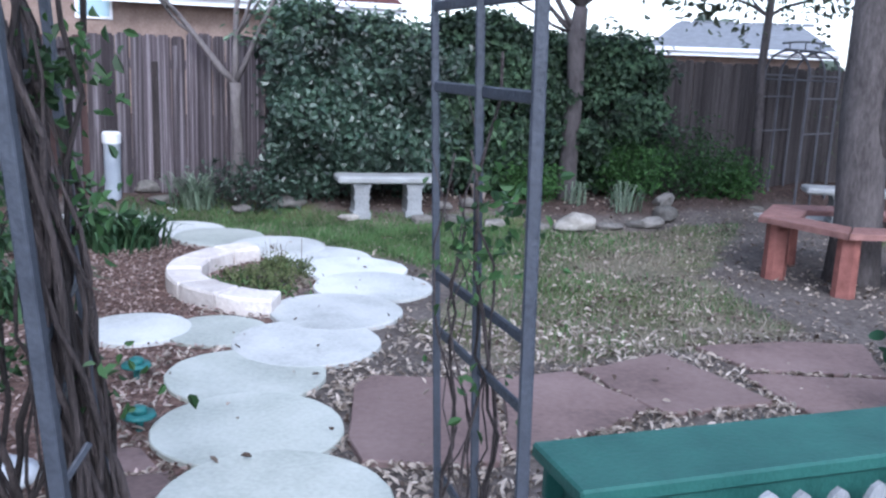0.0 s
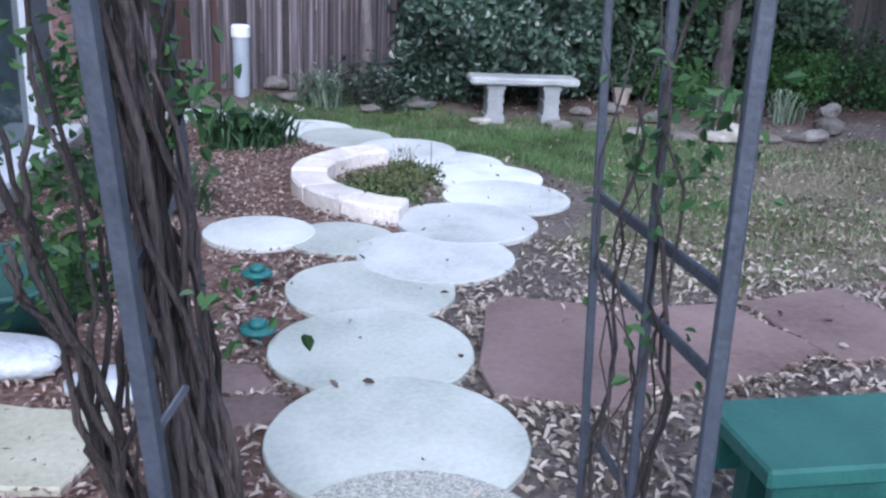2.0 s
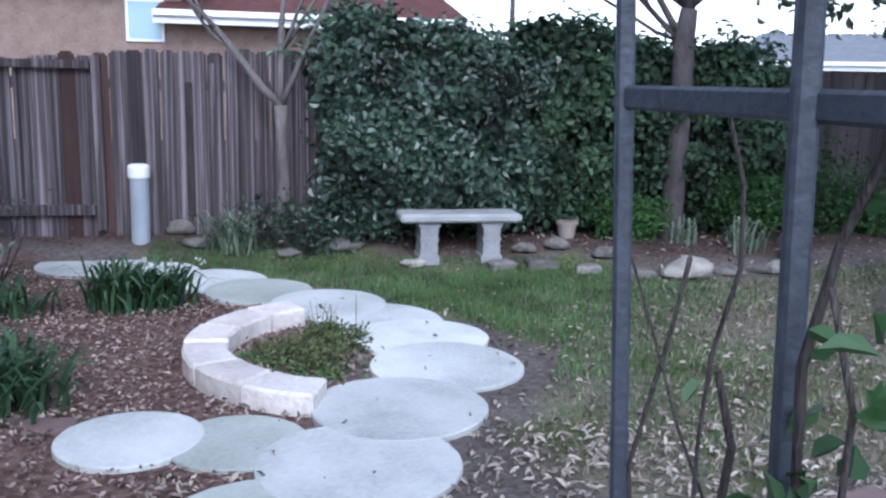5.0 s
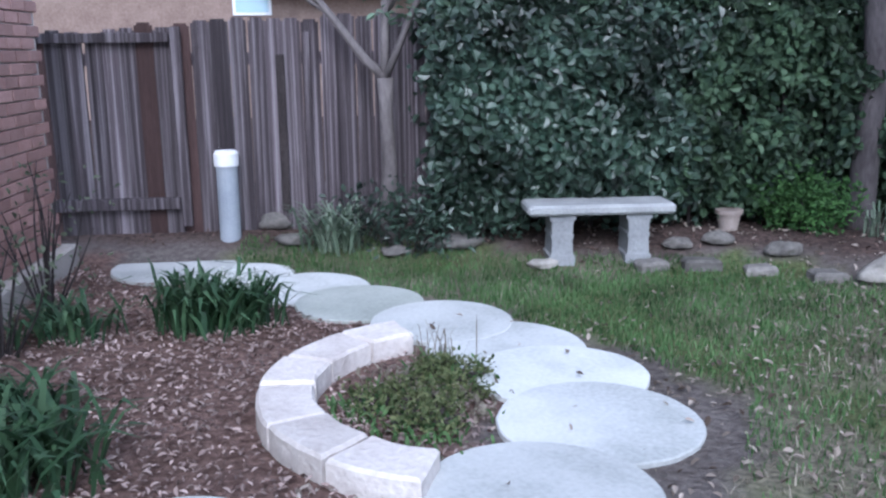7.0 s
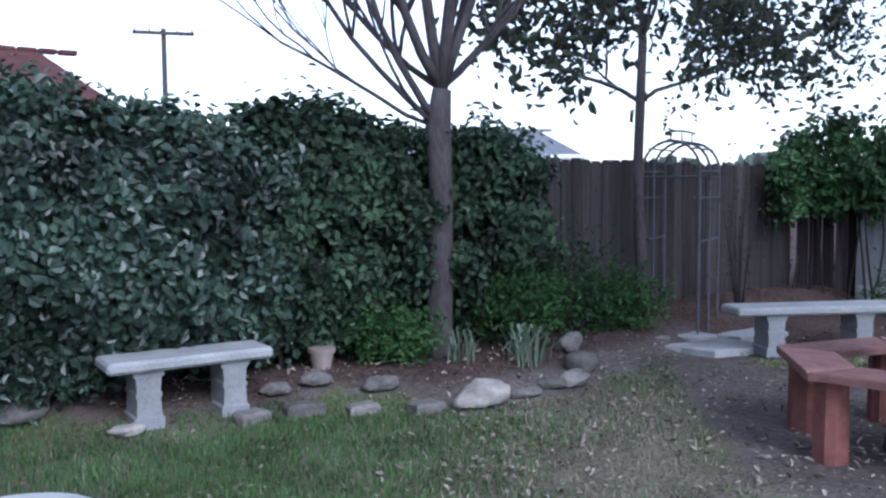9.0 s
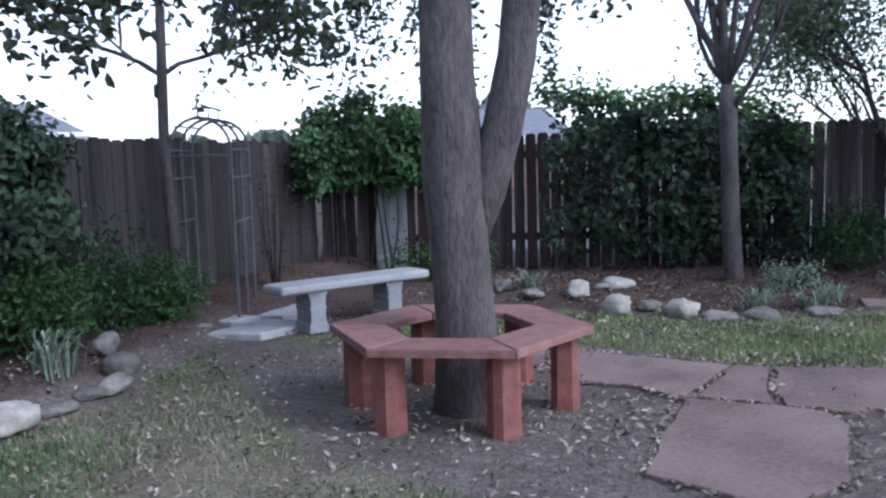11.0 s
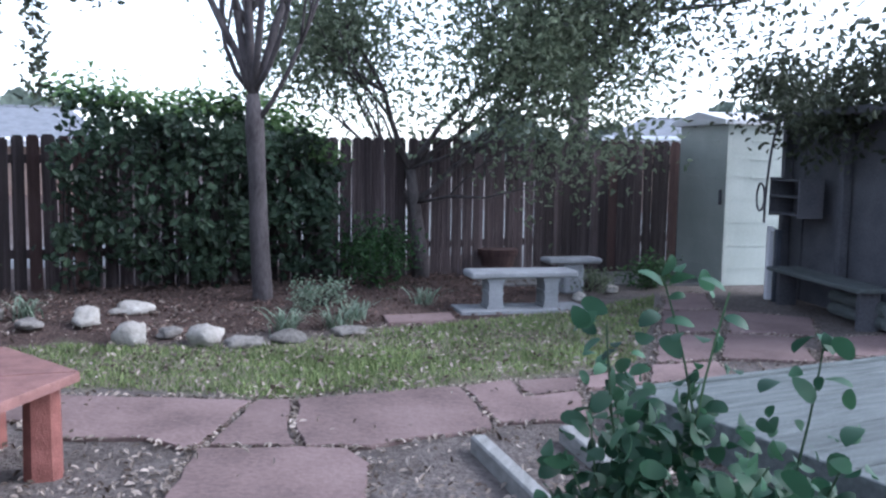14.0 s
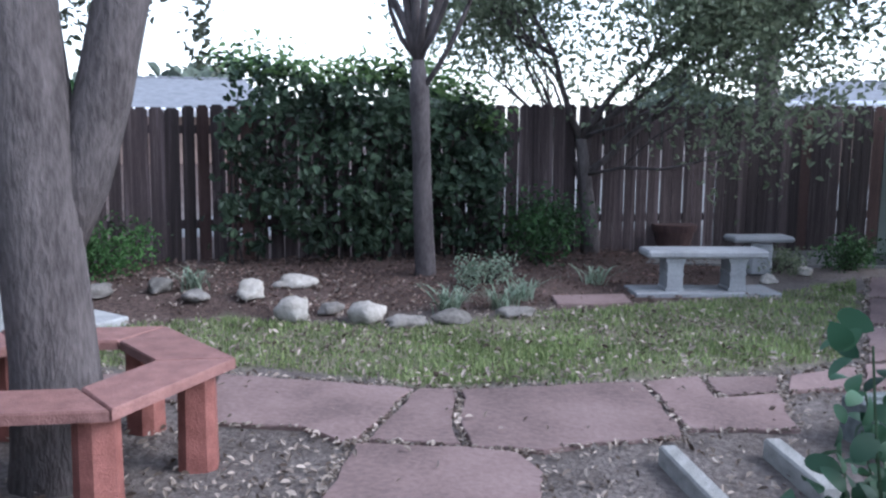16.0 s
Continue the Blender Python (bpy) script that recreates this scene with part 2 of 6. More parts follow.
def thing(name, label, category, m=None, group="", kind=""):
    ob = new(name)
    ob.empty_display_size = 0.05
    if m:
        ob.matrix_basis = m
    return tagged(ob, label, category, group, kind)


def mesh_of(verts, faces, name, material, parent=None, smooth=False):
    me = bpy.data.meshes.new(name)
    me.from_pydata(verts, [], faces)
    if smooth:
        me.polygons.foreach_set("use_smooth", [True] * len(me.polygons))
    me.materials.append(material)
    ob = new(name, me)
    if parent:
        ob.parent = parent
    return ob


def box(bm, x0, x1, y0, y1, z0, z1, bevel=0.006, m=None):
    vs = [bm.verts.new((x, y, z)) for x in (x0, x1) for y in (y0, y1) for z in (z0, z1)]
    fs = [(0, 1, 3, 2), (4, 6, 7, 5), (0, 4, 5, 1), (2, 3, 7, 6), (0, 2, 6, 4), (1, 5, 7, 3)]
    faces = [bm.faces.new([vs[i] for i in f]) for f in fs]
    if bevel:
        edges = list({e for f in faces for e in f.edges})
        got = bmesh.ops.bevel(bm, geom=edges, offset=bevel, segments=1, affect="EDGES")
        vs = list({v for f in got["faces"] for v in f.verts} | {v for v in vs if v.is_valid})
    if m:
        bmesh.ops.transform(bm, matrix=m, verts=[v for v in vs if v.is_valid])
    return bm


def one_box(*a, **k):
    return box(bmesh.new(), *a, **k)


def beam(bm, a, b, w, h, bevel=0.004, up=(0, 0, 1)):
    """A bar of w by h from a to b."""
    a, b = Vector(a), Vector(b)
    d = b - a
    u = Vector(up)
    if abs(d.normalized().dot(u)) > 0.95:
        u = Vector((0, 1, 0))
    y = u.cross(d).normalized()
    z = d.cross(y).normalized()
    m = Matrix((d.normalized(), y, z)).transposed().to_4x4()
    m.translation = a
    return box(bm, 0, d.length, -w / 2, w / 2, -h / 2, h / 2, bevel, m)


def tube(bm, pts, radii, sides=8, rough=0.0, rnd=None):
    """A tapered round tube along pts."""
    pts = [Vector(p) for p in pts]
    rings = []
    ref = Vector((0.31, 0.95, 0.05))
    for i, p in enumerate(pts):
        d = (pts[min(i + 1, len(pts) - 1)] - pts[max(i - 1, 0)]).normalized()
        x = d.cross(ref)
        if x.length < 0.1:
            x = d.cross(Vector((1, 0, 0)))
        x.normalize()
        y = d.cross(x).normalized()
        ring = []
        for k in range(sides):
            a = 2 * math.pi * k / sides
            r = radii[i] * (1 + (rnd.uniform(-rough, rough) if rnd else 0))
            ring.append(bm.verts.new(p + r * (math.cos(a) * x + math.sin(a) * y)))
        rings.append(ring)
    for r0, r1 in zip(rings, rings[1:]):
        for k in range(sides):
            bm.faces.new((r0[k], r0[(k + 1) % sides], r1[(k + 1) % sides], r1[k]))
    bm.faces.new(rings[0][::-1])
    bm.faces.new(rings[-1])
    return bm


def curve_pts(a, b, bow, n=6):
    """Points from a to b with a sideways bow."""
    a, b, bow = Vector(a), Vector(b), Vector(bow)
    return [a.lerp(b, i / n) + bow * math.sin(math.pi * i / n) for i in range(n + 1)]


def slab(outline, z0, z1, bevel=0.008, wave=0.0, rnd=None, step=0.08):
    """A flat stone from its outline, with chipped edges where wave is given."""
    pts = []
    n = len(outline)
    for i in range(n):
        a, b = Vector(outline[i]), Vector(outline[(i + 1) % n])
        k = max(1, int((b - a).length / step)) if wave else 1
        for j in range(k):
            p = a.lerp(b, j / k)
            if wave:
                p = p + Vector((rnd.uniform(-wave, wave), rnd.uniform(-wave, wave)))
            pts.append(p)
    bm = bmesh.new()
    low = [bm.verts.new((p.x, p.y, z0)) for p in pts]
    c = sum(pts, Vector((0, 0))) / len(pts)
    mid = [bm.verts.new((p.x, p.y, z1 - bevel)) for p in pts]
    top = [bm.verts.new((p.x + (c.x - p.x) * bevel / max(0.05, (c - p).length), p.y + (c.y - p.y) * bevel / max(0.05, (c - p).length), z1)) for p in pts]
    m = len(pts)
    for r0, r1 in ((low, mid), (mid, top)):
        for k in range(m):
            bm.faces.new((r0[k], r0[(k + 1) % m], r1[(k + 1) % m], r1[k]))
    bm.faces.new(top)
    bmesh.ops.recalc_face_normals(bm, faces=bm.faces)
    return bm


def rock(size, seed, rough=0.25, flat=0.75):
    bm = bmesh.new()
    bmesh.ops.create_icosphere(bm, subdivisions=3, radius=1.0)
    off = Vector((seed * 3.1, seed * 1.7, seed * 0.9))
    for v in bm.verts:
        d = v.co.normalized()
        k = 1 + rough * 1.6 * noise.noise(d * 1.1 + off) + rough * 0.7 * noise.noise(d * 2.6 + off)
        v.co = Vector((d.x * size[0], d.y * size[1], d.z * size[2])) * k
        v.co.z = max(v.co.z, -size[2] * flat * 0.6)
    return bm


def leaves(places, normals, size, rng, name, material, parent=None, ratio=0.55, fold=0.18, vary=0.35):
    """Many small folded leaves (two triangles a half) at the given places, facing roughly along normals."""
    n = len(places)
    p = np.asarray(places, float)
    nm = np.asarray(normals, float) + rng.normal(0, 0.55, (n, 3))
    nm /= np.linalg.norm(nm, axis=1)[:, None] + 1e-9
    t = rng.normal(0, 1, (n, 3))
    t[:, 2] -= 0.35
    t -= (t * nm).sum(1)[:, None] * nm
    t /= np.linalg.norm(t, axis=1)[:, None] + 1e-9
    b = np.cross(nm, t)
    s = (size * (1 + rng.uniform(-vary, vary, n)))[:, None]
    base = p - t * s * 0.5
    tip = p + t * s * 0.5 - nm * s * 0.10
    l1 = p - t * s * 0.16 + b * s * ratio * 0.46 + nm * s * fold
    r1 = p - t * s * 0.16 - b * s * ratio * 0.46 + nm * s * fold
    l2 = p + t * s * 0.2 + b * s * ratio * 0.40 + nm * s * fold * 0.8
    r2 = p + t * s * 0.2 - b * s * ratio * 0.40 + nm * s * fold * 0.8
    v = np.stack([base, r1, r2, tip, l2, l1], 1).reshape(-1, 3)
    k = np.arange(n)[:, None] * 6
    f = np.concatenate([k + [0, 1, 2, 3], k + [0, 3, 4, 5]])
    return tagged(mesh_of(v.tolist(), f.tolist(), name, material, parent), kind="stuff")


def oval_leaves(places, normals, size, rng, name, material, parent, ratio=0.62):
    """Broad oval leaves with a smooth outline, slightly cupped along the midrib."""
    n = len(places)
    p = np.asarray(places, float)
    nm = np.asarray(normals, float) + rng.normal(0, 0.4, (n, 3))
    nm /= np.linalg.norm(nm, axis=1)[:, None] + 1e-9
    t = rng.normal(0, 1, (n, 3))
    t -= (t * nm).sum(1)[:, None] * nm
    t /= np.linalg.norm(t, axis=1)[:, None] + 1e-9
    b = np.cross(nm, t)
    s = (size * rng.uniform(0.6, 1.25, n))[:, None]
    outline = []
    for i in range(12):
        a = 2 * math.pi * i / 12
        u, v = math.cos(a), math.sin(a)
        outline.append(p + t * s * (0.5 * u + 0.06 * (i == 0)) + b * s * 0.5 * ratio * v + nm * s * (0.10 * abs(v) - 0.08 * u * u))
    verts = np.stack(outline, 1).reshape(-1, 3)
    k = np.arange(n)[:, None] * 12
    quads = np.concatenate([k + [0, 1, 11, 11]] + [k + [i, i + 1, 11 - i, 12 - i] for i in range(1, 5)])
    faces = [f[:3] if f[2] == f[3] else f for f in quads.tolist()]
    faces += (k + [5, 6, 7]).tolist()
    return tagged(mesh_of(verts.tolist(), faces, name, material, parent, smooth=True), kind="stuff")


def blades(xy, z, height, width, rng, name, material, parent=None, lean=0.5):
    """Thin bent blades standing at xy."""
    n = len(xy)
    a = rng.uniform(0, 2 * math.pi, n)
    h = height * rng.uniform(0.45, 1.2, n)
    d = np.stack([np.cos(a), np.sin(a)], 1)
    q = np.stack([-d[:, 1], d[:, 0]], 1)
    w = (width * rng.uniform(0.6, 1.3, n))[:, None]
    ln = (lean * h * rng.uniform(0.2, 1.2, n))[:, None]
    zz = np.asarray(z).reshape(-1, 1) * np.ones((n, 1))
    b0 = np.hstack([xy + q * w, zz])
    b1 = np.hstack([xy - q * w, zz])
    m0 = np.hstack([xy + d * ln * 0.35 + q * w * 0.7, zz + h[:, None] * 0.6])
    m1 = np.hstack([xy + d * ln * 0.35 - q * w * 0.7, zz + h[:, None] * 0.6])
    tp = np.hstack([xy + d * ln, zz + h[:, None]])
    v = np.stack([b0, b1, m1, m0, tp], 1).reshape(-1, 3)
    k = np.arange(n)[:, None] * 5
    f = np.concatenate([k + [0, 1, 2], k + [0, 2, 3], k + [3, 2, 4]])
    return mesh_of(v.tolist(), f.tolist(), name, material, parent)


def flat_bits(xy, z, size, rng, name, material, ratio=0.5, lift=0.25):
    """Small curled bits lying on the ground."""
    n = len(xy)
    p = np.hstack([xy, np.asarray(z).reshape(-1, 1) + 0.006 * np.ones((n, 1)) + rng.uniform(0, 0.012, (n, 1))])
    nm = np.tile([0.0, 0.0, 1.0], (n, 1)) + rng.normal(0, lift, (n, 3))
    return leaves(p, nm * 1.5, size, rng, name, material, None, ratio, 0.12, 0.5)


def smooth(a, b, x):
    t = np.clip((np.asarray(x, float) - a) / (b - a), 0, 1)
    return t * t * (3 - 2 * t)


# ---------------- plan ----------------
def fence_y(x):
    """The north fence's line."""
    return 9.97 + 0.32 * x


E0, E1 = Vector((12.75, 3.6)), Vector((6.35, 12.0))
E_DIR = (E1 - E0).normalized()
E_IN = Vector((-E_DIR.y, E_DIR.x))
if E_IN.x > 0:
    E_IN = -E_IN


def bed_edge(x):
    """How far before the north fence its raised planting bed begins."""
    return np.interp(x, [-3.0, -2.4, -1.2, 0.4, 1.2, 3.0, 4.0], [-0.25, -0.3, -0.8, -1.1, -1.5, -1.2, -0.6])


def ground_z(x, y):
    x, y = np.asarray(x, float), np.asarray(y, float)
    edge = bed_edge(x)
    back = smooth(edge - 0.35, edge + 0.35, y - (9.97 + 0.32 * x))
    east = (E1.x - E0.x) * (y - E0.y) - (E1.y - E0.y) * (x - E0.x)
    de = np.abs(east) / (E1 - E0).length
    bed = smooth(2.6, 1.9, de) * smooth(5.6, 6.4, y)
    return 0.17 * back + 0.08 * bed

# ---------------- ground ----------------
def in_poly(x, y, poly):
    inside = np.zeros(np.shape(x), bool)
    n = len(poly)
    for i in range(n):
        (x0, y0), (x1, y1) = poly[i], poly[(i + 1) % n]
        hit = ((y0 > y) != (y1 > y)) & (x < (x1 - x0) * (y - y0) / (y1 - y0 + 1e-12) + x0)
        inside ^= hit
    return inside


LAWN_N = [(-3.2, 8.45), (-1.6, 7.85), (-0.6, 7.2), (0.1, 6.5), (0.0, 5.9), (-0.2, 5.2), (0.3, 4.6), (1.3, 5.0), (2.2, 5.4), (2.0, 7.0), (3.1, 9.5), (2.3, 9.1), (2.0, 8.8), (1.1, 8.55), (0.4, 8.95), (-0.5, 8.85), (-1.2, 8.75), (-2.4, 8.98), (-3.3, 8.8)]
LAWN_E = [(4.75, 7.6), (4.93, 7.25), (5.01, 6.34), (5.42, 5.32), (5.75, 5.05), (6.21, 4.49), (6.74, 3.93), (8.3, 3.85), (10.2, 3.82), (9.0, 4.5), (8.0, 5.45), (7.36, 6.1), (6.54, 6.75), (6.2, 7.36), (5.94, 8.29), (5.2, 9.1), (4.2, 9.3), (3.6, 9.3), (4.4, 8.4)]
MULCH_W = [(-4.4, 8.3), (-2.7, 7.6), (-2.0, 7.3), (-1.0, 6.9), (-0.9, 5.4), (-1.2, 4.6), (-1.0, 3.8), (-0.8, 3.0), (-0.9, 1.5), (-3.6, 1.5)]


def ground_mesh():
    fine = np.arange(-6.0, 14.01, 0.14)
    xs = np.concatenate([[-900, -250, -80, -30, -15, -9], fine, [16, 22, 40, 90, 250, 900]])
    fy = np.arange(-1.5, 13.01, 0.14)
    ys = np.concatenate([[-900, -250, -80, -30, -12, -5], fy, [15, 20, 40, 90, 250, 900]])
    gx, gy = np.meshgrid(xs, ys)
    gz = ground_z(gx, gy)
    near = (gx > -7) & (gx < 15) & (gy > -3) & (gy < 14)
    for i in range(gx.shape[0]):
        for j in range(gx.shape[1]):
            if near[i, j]:
                gz[i, j] += 0.010 * noise.noise((gx[i, j] * 1.3, gy[i, j] * 1.3, 0)) + 0.006 * noise.noise((gx[i, j] * 5, gy[i, j] * 5, 3)) - 0.01
    verts = np.stack([gx, gy, gz], -1).reshape(-1, 3)
    h, w = gx.shape
    k = (np.arange(h - 1)[:, None] * w + np.arange(w - 1)).reshape(-1, 1)
    ob = mesh_of(verts.tolist(), (k + [0, 1, w + 1, w]).tolist(), "ground", M_GROUND, smooth=True)
    me = ob.data
    wob = np.array([0.18 * noise.noise((v[0] * 2.1, v[1] * 2.1, 9)) for v in verts])
    x, y = verts[:, 0] + wob, verts[:, 1] + wob
    lawn = (in_poly(x, y, LAWN_N) | in_poly(x, y, LAWN_E)).astype(float)
    mulch = in_poly(x, y, MULCH_W).astype(float)
    edge = bed_edge(x)
    bed = (smooth(edge - 0.05, edge + 0.15, y - (9.97 + 0.32 * x)) * (y > 7)).astype(float)
    de = np.abs((E1.x - E0.x) * (y - E0.y) - (E1.y - E0.y) * (x - E0.x)) / (E1 - E0).length
    bed = np.maximum(bed, smooth(2.9, 2.5, de) * (y > 5.0) * (x > 4.0) * (1 - lawn))
    for name, val in (("lawn", lawn * (1 - bed)), ("mulch", mulch), ("bed", bed)):
        at = me.attributes.new(name, "FLOAT", "POINT")
        at.data.foreach_set("value", val.astype(np.float32))
    return tagged(ob, "bare grey-brown garden soil with mulch and worn lawn", "ground", kind="structure")


M_GROUND = bpy.data.materials.new("garden_soil")
M_GROUND.use_nodes = True
gn, gl = M_GROUND.node_tree.nodes, M_GROUND.node_tree.links
gbs = gn["Principled BSDF"]
gbs.inputs["Roughness"].default_value = 0.95
gbs.inputs["Specular IOR Level"].default_value = 0.15
gtc = gn.new("ShaderNodeTexCoord")


def gnoise(scale, detail=6):
    t = gn.new("ShaderNodeTexNoise")
    t.inputs["Scale"].default_value, t.inputs["Detail"].default_value = scale, detail
    gl.new(gtc.outputs["Object"], t.inputs["Vector"])
    return t.outputs["Fac"]


def gramp(src, a, b, lo=0.35, hi=0.65):
    r = gn.new("ShaderNodeValToRGB")
    e = r.color_ramp.elements
    e[0].position, e[0].color, e[1].position, e[1].color = lo, (*a, 1), hi, (*b, 1)
    gl.new(src, r.inputs[0])
    return r.outputs[0]


def gmix(fac, a, b):
    m = gn.new("ShaderNodeMix")
    m.data_type = "RGBA"
    gl.new(fac, m.inputs[0])
    gl.new(a, m.inputs[6])
    gl.new(b, m.inputs[7])
    return m.outputs[2]


def gattr(name):
    a = gn.new("ShaderNodeAttribute")
    a.attribute_name = name
    return a.outputs["Fac"]


g_soil = gramp(gnoise(26), (0.105, 0.09, 0.084), (0.185, 0.162, 0.152))
g_lawn = gmix(gramp(gnoise(0.9, 3), (0, 0, 0), (1, 1, 1), 0.42, 0.6), gramp(gnoise(34), (0.125, 0.114, 0.082), (0.235, 0.215, 0.16)), gramp(gnoise(40), (0.065, 0.085, 0.035), (0.15, 0.17, 0.08)))
g_mulch = gramp(gnoise(24), (0.10, 0.062, 0.053), (0.24, 0.16, 0.138))
# Dark bed soil, deepened further to carry the shade of the hedge's overhang.
g_bed = gramp(gnoise(30), (0.05, 0.036, 0.032), (0.125, 0.088, 0.078))
g_col = gmix(gattr("bed"), gmix(gattr("mulch"), gmix(gattr("lawn"), g_soil, g_lawn), g_mulch), g_bed)
g_var = gramp(gnoise(1.7, 4), (0.62, 0.6, 0.58), (1, 1, 1), 0.36, 0.6)
g_mul = gn.new("ShaderNodeMix")
g_mul.data_type, g_mul.blend_type = "RGBA", "MULTIPLY"
g_mul.inputs[0].default_value = 0.7
gl.new(g_col, g_mul.inputs[6])
gl.new(g_var, g_mul.inputs[7])
g_col = g_mul.outputs[2]
gl.new(g_col, gbs.inputs["Base Color"])
g_bump = gn.new("ShaderNodeBump")
g_bump.inputs["Strength"].default_value, g_bump.inputs["Distance"].default_value = 0.9, 0.03
gl.new(gnoise(45, 8), g_bump.inputs["Height"])
gl.new(g_bump.outputs[0], gbs.inputs["Normal"])
ground_mesh()


# Unseen paving, added to set the brightness showing through the east fence's gaps.
al = finish("backing_pavement", slab([(E0.x + 0.9, E0.y - 6), (E0.x + 16, E0.y - 6), (E1.x + 16, E1.y + 9), (E1.x + 0.9, E1.y + 1.2)], -0.05, 0.015, 0.004), M_ASPHALT)
tagged(al, "added grey pavement behind the fence gaps", "pavement", kind="structure")

# ---------------- stepping stones ----------------
def disc_stone(x, y, r, top, k, pebble=False):
    m = M_PEBBLE if pebble else M_CONC_OLD if k in (1, 2, 3, 6, 12) else M_CONC
    rnd = random.Random(100 + k)
    ph = rnd.uniform(0, 6)
    out = []
    for i in range(56):
        a = 2 * math.pi * i / 56
        rr = r * (1 + 0.012 * math.sin(3 * a + ph) + rnd.uniform(-0.006, 0.006))
        out.append((rr * math.cos(a), rr * math.sin(a)))
    ob = finish("stepping_stone", slab(out, -top - 0.02, 0, 0.005), m)
    ob.matrix_basis = pose(x, y, top, rnd.uniform(-0.1, 0.1), rnd.uniform(-0.1, 0.1), rnd.uniform(0, 360))
    label = "round pebbled concrete stepping stone on the mulch" if pebble else "round pale concrete stepping stone overlapping its neighbours"
    return tagged(ob, label, "stepping stone", "stepping stones of the path")


DISCS = [(-0.42, 2.40, 0.42, 0.075, 1), (-0.60, 3.00, 0.42, 0.058, 0), (-0.83, 3.64, 0.40, 0.044, 0), (-0.99, 4.27, 0.39, 0.032, 0),
         (-0.78, 4.82, 0.41, 0.040, 0), (-1.76, 4.95, 0.30, 0.040, 0), (-1.31, 4.98, 0.29, 0.028, 0), (-0.70, 5.46, 0.41, 0.050, 0),
         (-0.53, 6.12, 0.41, 0.042, 0), (-0.72, 6.62, 0.40, 0.036, 0), (-1.02, 6.98, 0.40, 0.030, 0), (-1.42, 7.34, 0.39, 0.038, 0),
         (-1.98, 7.62, 0.38, 0.032, 0), (-2.38, 7.90, 0.37, 0.024, 0), (-3.5, 8.25, 0.42, 0.03, 0), (-2.95, 8.1, 0.36, 0.02, 0)]
for k, (x, y, r, top, peb) in enumerate(DISCS):
    disc_stone(x, y, r, 0.006 + top * 0.24, k, bool(peb))

# ---------------- crescent wall ----------------
crescent = thing("garden_wall", "low curved crescent wall of pale limestone blocks", "wall", pose(-1.03, 6.27, 0))
a0 = 268.0
for k, span in enumerate((24, 23, 27, 22, 25, 20)):
    a1 = a0 - span
    out = []
    for j in range(7):
        a = radians(a0 - 0.5 + (a1 - a0 + 1.0) * j / 6)
        out.append((0.94 * math.cos(a), 0.94 * math.sin(a)))
    for j in range(7):
        a = radians(a1 + 0.5 + (a0 - a1 - 1.0) * j / 6)
        out.append((0.70 * math.cos(a), 0.70 * math.sin(a)))
    part("stone_block", slab(out, -0.03, 0.10 + R.uniform(-0.006, 0.006), 0.014, 0.004, R, 0.06), M_LIME, crescent)
    a0 = a1

